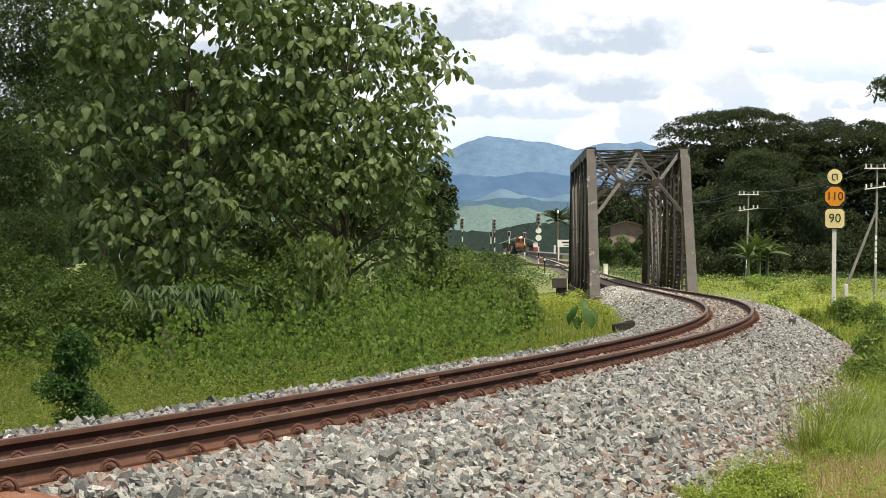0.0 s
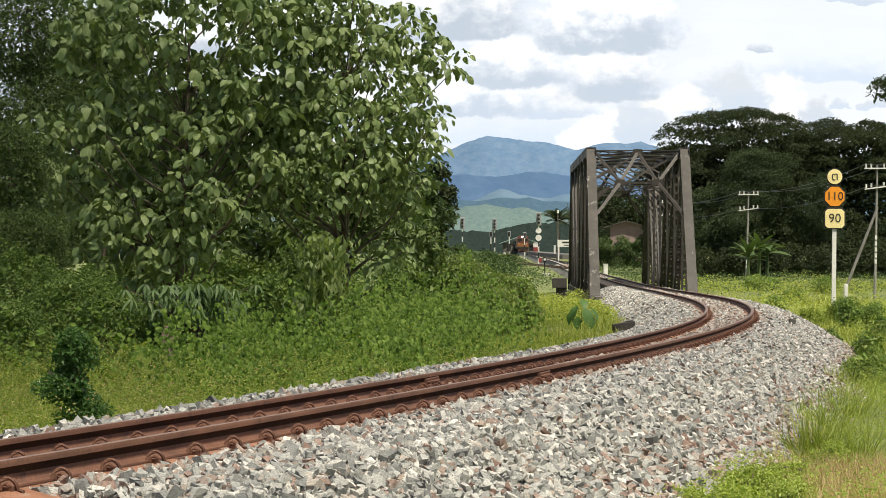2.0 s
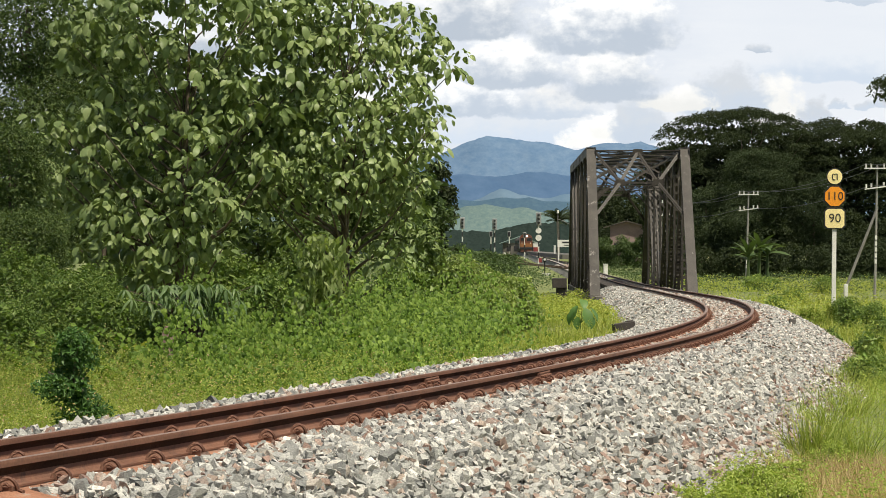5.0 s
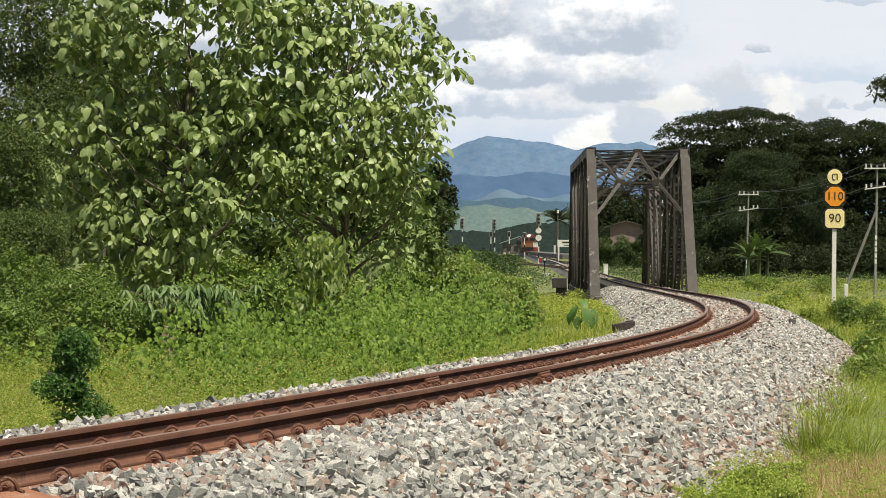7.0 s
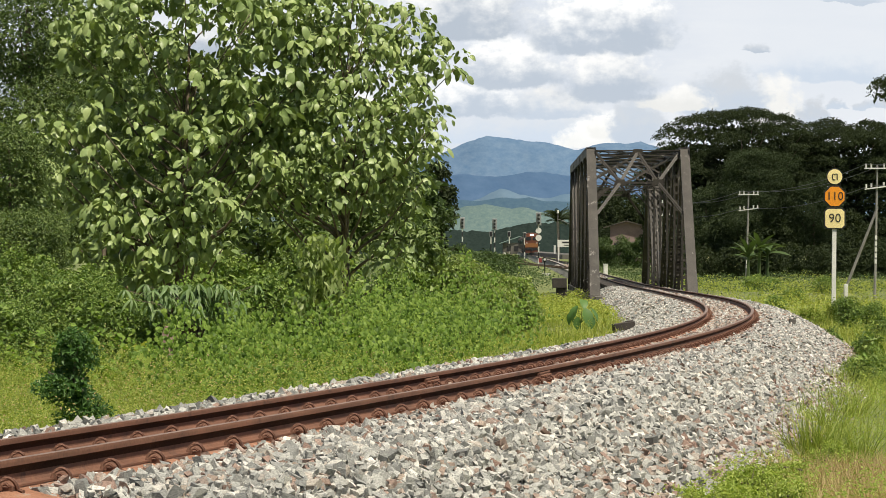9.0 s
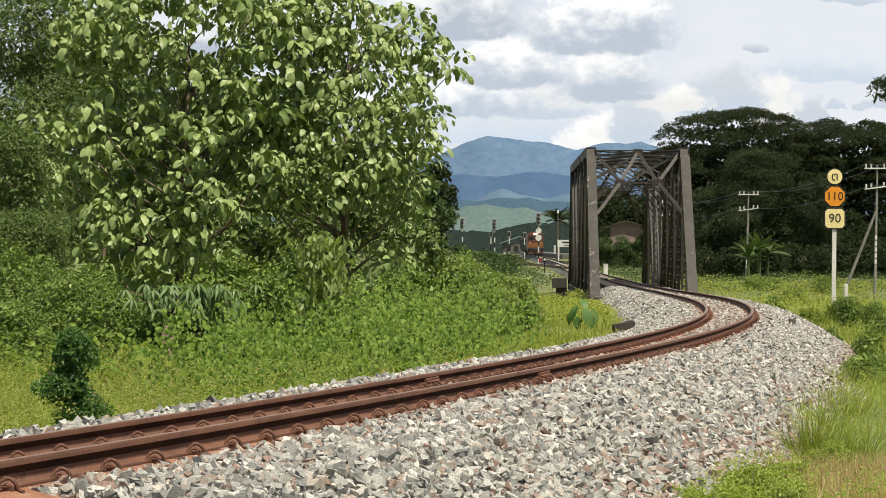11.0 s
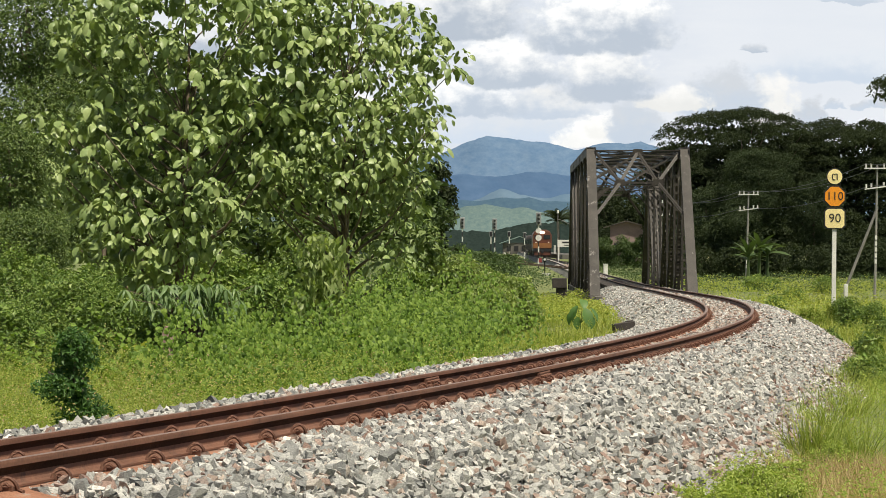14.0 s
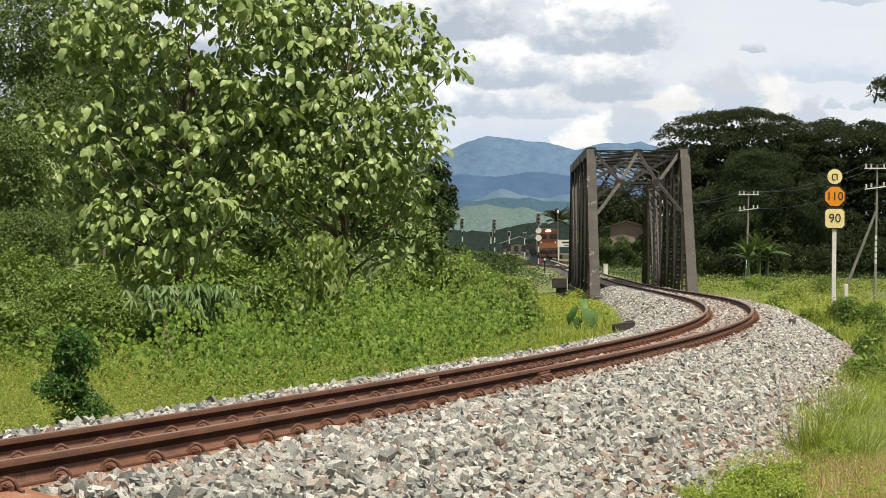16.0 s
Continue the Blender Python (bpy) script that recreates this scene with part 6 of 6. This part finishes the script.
def house(x, y):
    base = gz(x, y) + 0.6
    t = thing("wooden_house", None, None, "faded pink wooden house with a low sheet roof", "house", at=pose(x, y, base, 0, 0, -4))
    eaves, apex = 3.34 - base, 4.06 - base
    part("wall", Build().prism([(-2.1, -0.5), (2.1, -0.5), (2.1, eaves + 0.05), (0, apex - 0.12), (-2.1, eaves + 0.05)], 6.0, pose(0, 0, 0)), M_PLANK, t, bevel=0.02)
    for s in (-1, 1):
        part("roof", Build().beam((s * 3.0, 0, eaves - 0.12), (s * 0.02, 0, apex), 7.2, 0.09), M_ROOF, t)
    for k in (-1.2, 0.1, 1.3):
        w = part("window", Build().box((k, -3.02, 1.9), (0.8, 0.08, 1.0)), M_TIMBER, t, bevel=0.01)
        part("pane", Build().box((k, -3.07, 1.9), (0.65, 0.04, 0.85)), M_BLACK, w)


house(23.85, 335)
for x, y, r, top in ((20.4, 322, 1.6, 1.9), (22.4, 319, 1.7, 1.7), (24.4, 318, 1.8, 1.6), (27.0, 320, 2.0, 1.6), (19.0, 330, 1.3, 1.0)):
    bush("hedge_bush", [((x, y, -0.3), (r, r, top + 0.9))], 60, 0.22, M_SCRUB, "dense green bush before the house", "shrub", group="house bushes")


def station_board(x, y):
    t = thing("station_name_board", None, None, "white station name board on two posts", "sign", at=pose(x, y, 0))
    board = part("board", Build().box((0, 0, 1.15), (2.5, 0.08, 0.85)), M_WHITE, t, bevel=0.015)
    for z, w, h in ((1.28, 1.7, 0.2), (0.93, 1.2, 0.1)):
        part("lettering_bar", Build().box((0.15, -0.047, z), (w, 0.012, h)), M_BLACK, board)
    for s in (-1.1, 1.1):
        part("post", Build().box((s, 0.02, -0.1), (0.14, 0.14, 2.3)), M_WHITE, t)


station_board(15.1, 312)
t = thing("relay_cabinet", Build().box((0, 0, 0.6), (0.36, 0.3, 1.2)).box((0, 0, 1.22), (0.44, 0.38, 0.08)).box((0, 0, 0.05), (0.46, 0.4, 0.2)), M_WHITE,
          "small pale trackside cabinet on a concrete foot", "cabinet", bevel=0.02, at=pose(14.25, 226, gz(14.25, 226)))
thing("platform", Build().box((18.6, 450, -0.75), (3.0, 160, 0.7)), M_CONCRETE, "low concrete station platform", "platform", kind="structure", bevel=0.02)


def station_building(x, y):
    t = thing("station_building", None, None, "low station building with a pale green roof", "building", at=pose(x, y, gz(x, y)))
    part("wall", Build().box((0, 0, 1.6), (9, 6, 3.2)), M_CONCRETE, t)
    for s in (-1, 1):
        part("roof", Build().beam((s * 5.4, 0, 3.0), (s * 0.05, 0, 4.9), 7.5, 0.12), M_GREENROOF, t)
    for k in (-3, -1, 1, 3):
        part("window", Build().box((k, -3.03, 1.7), (1.1, 0.08, 1.3)), M_BLACK, t)


M_GREENROOF = plain("pale_green_roof", (0.25, 0.34, 0.3), 0.6)
station_building(20.5, 690)


def siding():
    """The loop line that leaves the main line beyond the bridge."""
    t = thing("siding_track", None, None, "rusty siding leaving the main line beyond the bridge", "railway track", kind="structure")
    for side in (-0.53, 0.53):
        pts = []
        for s in np.arange(205, 620, 4.0):
            f = min(1.0, max(0.0, (s - 205) / 70))
            pts.append(on_track(s, side - 4.3 * f * f * (3 - 2 * f), -0.05))
        b = Build()
        for p, q in zip(pts, pts[1:]):
            b.beam(p, q + (q - p) * 0.01, 0.07, 0.12)
        part("rail", b, M_RAIL, t)


siding()


def point_lever(x, y):
    t = thing("point_indicator", None, None, "small black and white point indicator beside the rails", "railway indicator", at=pose(x, y, gz(x, y)))
    part("post", Build().tube([(0, 0, 0), (0, 0, 1.75)], 0.06, 8), M_BLACK, t)
    lamp = part("lamp", Build().tube([(0, 0, 1.3), (0, 0, 1.75)], [0.15, 0.17], 10), M_BLACK, t, bevel=0.01)
    part("target", Build().prism(disc(0.12, 14), 0.05, Matrix.Translation((0, -0.17, 1.53))), M_WHITE, lamp)
    part("flag_plate", Build().box((-0.42, 0, 1.45), (0.3, 0.04, 0.42)), M_RED, t, "red plate on the indicator")
    part("bracket", Build().box((-0.25, 0.03, 1.2), (0.5, 0.04, 0.06)), M_BLACK, t)
    part("base", Build().box((0.15, 0, 0.1), (0.8, 0.5, 0.22)), M_WHITE, t, bevel=0.02)


point_lever(9.7, 246)
# small things in the ballast
thing("old_timber", Build().box((0, 0, 0.02), (0.62, 0.26, 0.26)).box((0.2, 0.05, 0.1), (0.2, 0.2, 0.16)), M_TIMBER, "dark old timber end sticking out of the ballast", "timber", bevel=0.015, at=pose(5.05, 72, gz(5.05, 72) + 0.22, 0, -8, 12))
thing("marker_stub", Build().box((0, 0, 0.0), (0.13, 0.11, 0.36)), M_CONCRETE, "short dark concrete marker stub in the ballast", "marker", bevel=0.012, at=pose(6.9, 51, -0.62, 0, 4, 0))
thing("white_marker", Build().box((0, 0, 0.65), (0.12, 0.1, 1.4)), M_WHITE, "short white marker post in the grass", "marker", bevel=0.012, at=pose(12.5, 80, gz(12.5, 80)))
st = stone_template(3)
thing("dark_rock", big_mesh("dark_rock", st[0] * np.array((0.2, 0.15, 0.16)), None, st[2]), M_TIMBER, "dark rock lying on the ballast slope", "rock", at=pose(3.13, 30.3, -0.72, 0, 20, 30))


# ---------------------------------------------------------------- train
M_LOCO = surface("orange_loco_paint", (0.15, 0.05, 0.028), (0.1, 0.036, 0.022), 0.8, 0.45, 0, 20, 0.08, 0.004, (0.3, 0.08, 0.03), 0.68)
M_LOCO_YELLOW = plain("yellow_loco_paint", (0.27, 0.115, 0.04), 0.5)
M_MAROON = plain("maroon_paint", (0.12, 0.045, 0.03), 0.5)
M_GLASS = plain("dark_window_glass", (0.03, 0.035, 0.04), 0.08)
M_LAMP = plain("headlamp_glow", (1.0, 0.93, 0.8), 0.2, emit=18.0)
M_COACH = plain("grey_brown_coach_paint", (0.07, 0.05, 0.045), 0.9)


def bogie(parent, y):
    b = Build()
    for s in (-0.62, 0.62):
        b.box((s * 1.3, y, 0.55), (0.12, 3.0, 0.32))
    g = part("bogie", b, M_BLACK, parent, bevel=0.02)
    for k in (-1.0, 1.0):
        for s in (-0.53, 0.53):
            part("wheel", Build().tube([(s - 0.06, y + k, 0.46), (s + 0.06, y + k, 0.46)], 0.46, 18), M_BLACK, g)


def loco():
    t = thing("diesel_locomotive", None, None, "orange and yellow diesel locomotive with a lit headlamp", "locomotive")
    part("frame", Build().box((0, 7.5, 1.05), (2.7, 15.0, 0.4)), M_BLACK, t, bevel=0.03)
    prof = [(-1.38, 1.25), (1.38, 1.25), (1.38, 3.35), (1.15, 3.8), (0.6, 4.05), (-0.6, 4.05), (-1.15, 3.8), (-1.38, 3.35)]
    part("body", Build().prism(prof, 14.6, pose(0, 7.5, 0)), M_LOCO, t, "orange locomotive body", bevel=0.05)
    part("front_band", Build().box((0, 0.17, 1.75), (2.72, 0.06, 0.75)), M_LOCO_YELLOW, t, "yellow band across the front")
    part("roof", Build().prism([(-1.2, 3.83), (1.2, 3.83), (0.62, 4.13), (-0.62, 4.13)], 14.4, pose(0, 7.5, 0)), M_MAROON, t)
    for s in (-0.68, 0.68):
        part("windscreen", Build().box((s, 0.18, 3.0), (1.0, 0.05, 0.62)), M_GLASS, t, bevel=0.02)
        part("buffer_lamp", Build().tube([(s * 1.4, 0.2, 2.2), (s * 1.4, 0.1, 2.2)], 0.1, 12), M_WHITE, t)
        part("step", Build().box((s * 1.6, 0.3, 0.6), (0.35, 0.3, 0.7)), M_BLACK, t)
    for s in (-0.16, 0.16):
        part("headlamp", Build().tube([(s, 0.25, 3.72), (s, 0.12, 3.72)], 0.15, 14), M_LAMP, t, "glowing white headlamp")
    part("coupler", Build().box((0, -0.15, 0.85), (0.3, 0.6, 0.3)).box((0, -0.4, 0.85), (0.42, 0.2, 0.42)), M_BLACK, t, bevel=0.03)
    part("pilot", Build().box((0, 0.15, 0.55), (2.4, 0.12, 0.55)), M_MAROON, t, bevel=0.02)
    for y in (3.2, 11.8):
        bogie(t, y)
    return t


def coach():
    t = thing("passenger_coach", None, None, "grey-brown passenger coach behind the locomotive", "railway coach", group="coaches")
    prof = [(-1.35, 1.0), (1.35, 1.0), (1.38, 2.9), (1.2, 3.3), (0.6, 3.62), (-0.6, 3.62), (-1.2, 3.3), (-1.38, 2.9)]
    part("body", Build().prism(prof, 19.4, pose(0, 9.9, 0)), M_COACH, t, bevel=0.05)
    for i in range(9):
        for s in (-1, 1):
            part("window", Build().box((s * 1.38, 1.9 + i * 2.0, 2.35), (0.04, 1.2, 0.8)), M_GLASS, t, bevel=0.02)
    for y in (3.0, 16.8):
        bogie(t, y)
    return t


LOCO = loco()
COACHES = [coach()]
for _ in range(4):
    COACHES.append(copy_thing(COACHES[0], Matrix.Identity(4)))


def motions():
    times = [0, 0.1, 0.2, 0.5] + [k * 1.0 for k in range(1, 16)] + [15.5, 15.8, 15.9, 16.0]

    def place(t, back):
        y = 666.0 - 20.0 * t + back
        s = float(np.interp(y, TY, TS))
        p = on_track(s)
        return Matrix.Translation(p) @ pose(0, 0, 0, 0, 0, heading(s) - 90)
    walk(LOCO, [(t, place(t, 0)) for t in times])
    for i, c in enumerate(COACHES):
        walk(c, [(t, place(t, 15.6 + 20.4 * i)) for t in times])
    walk(SKY, [(t, pose(-0.8 * (t - 8), 4600, 0)) for t in times])
    walk(CLOUD, [(t, pose(-44.0 - 3.4 * t, -53.0, 300)) for t in times])


motions()
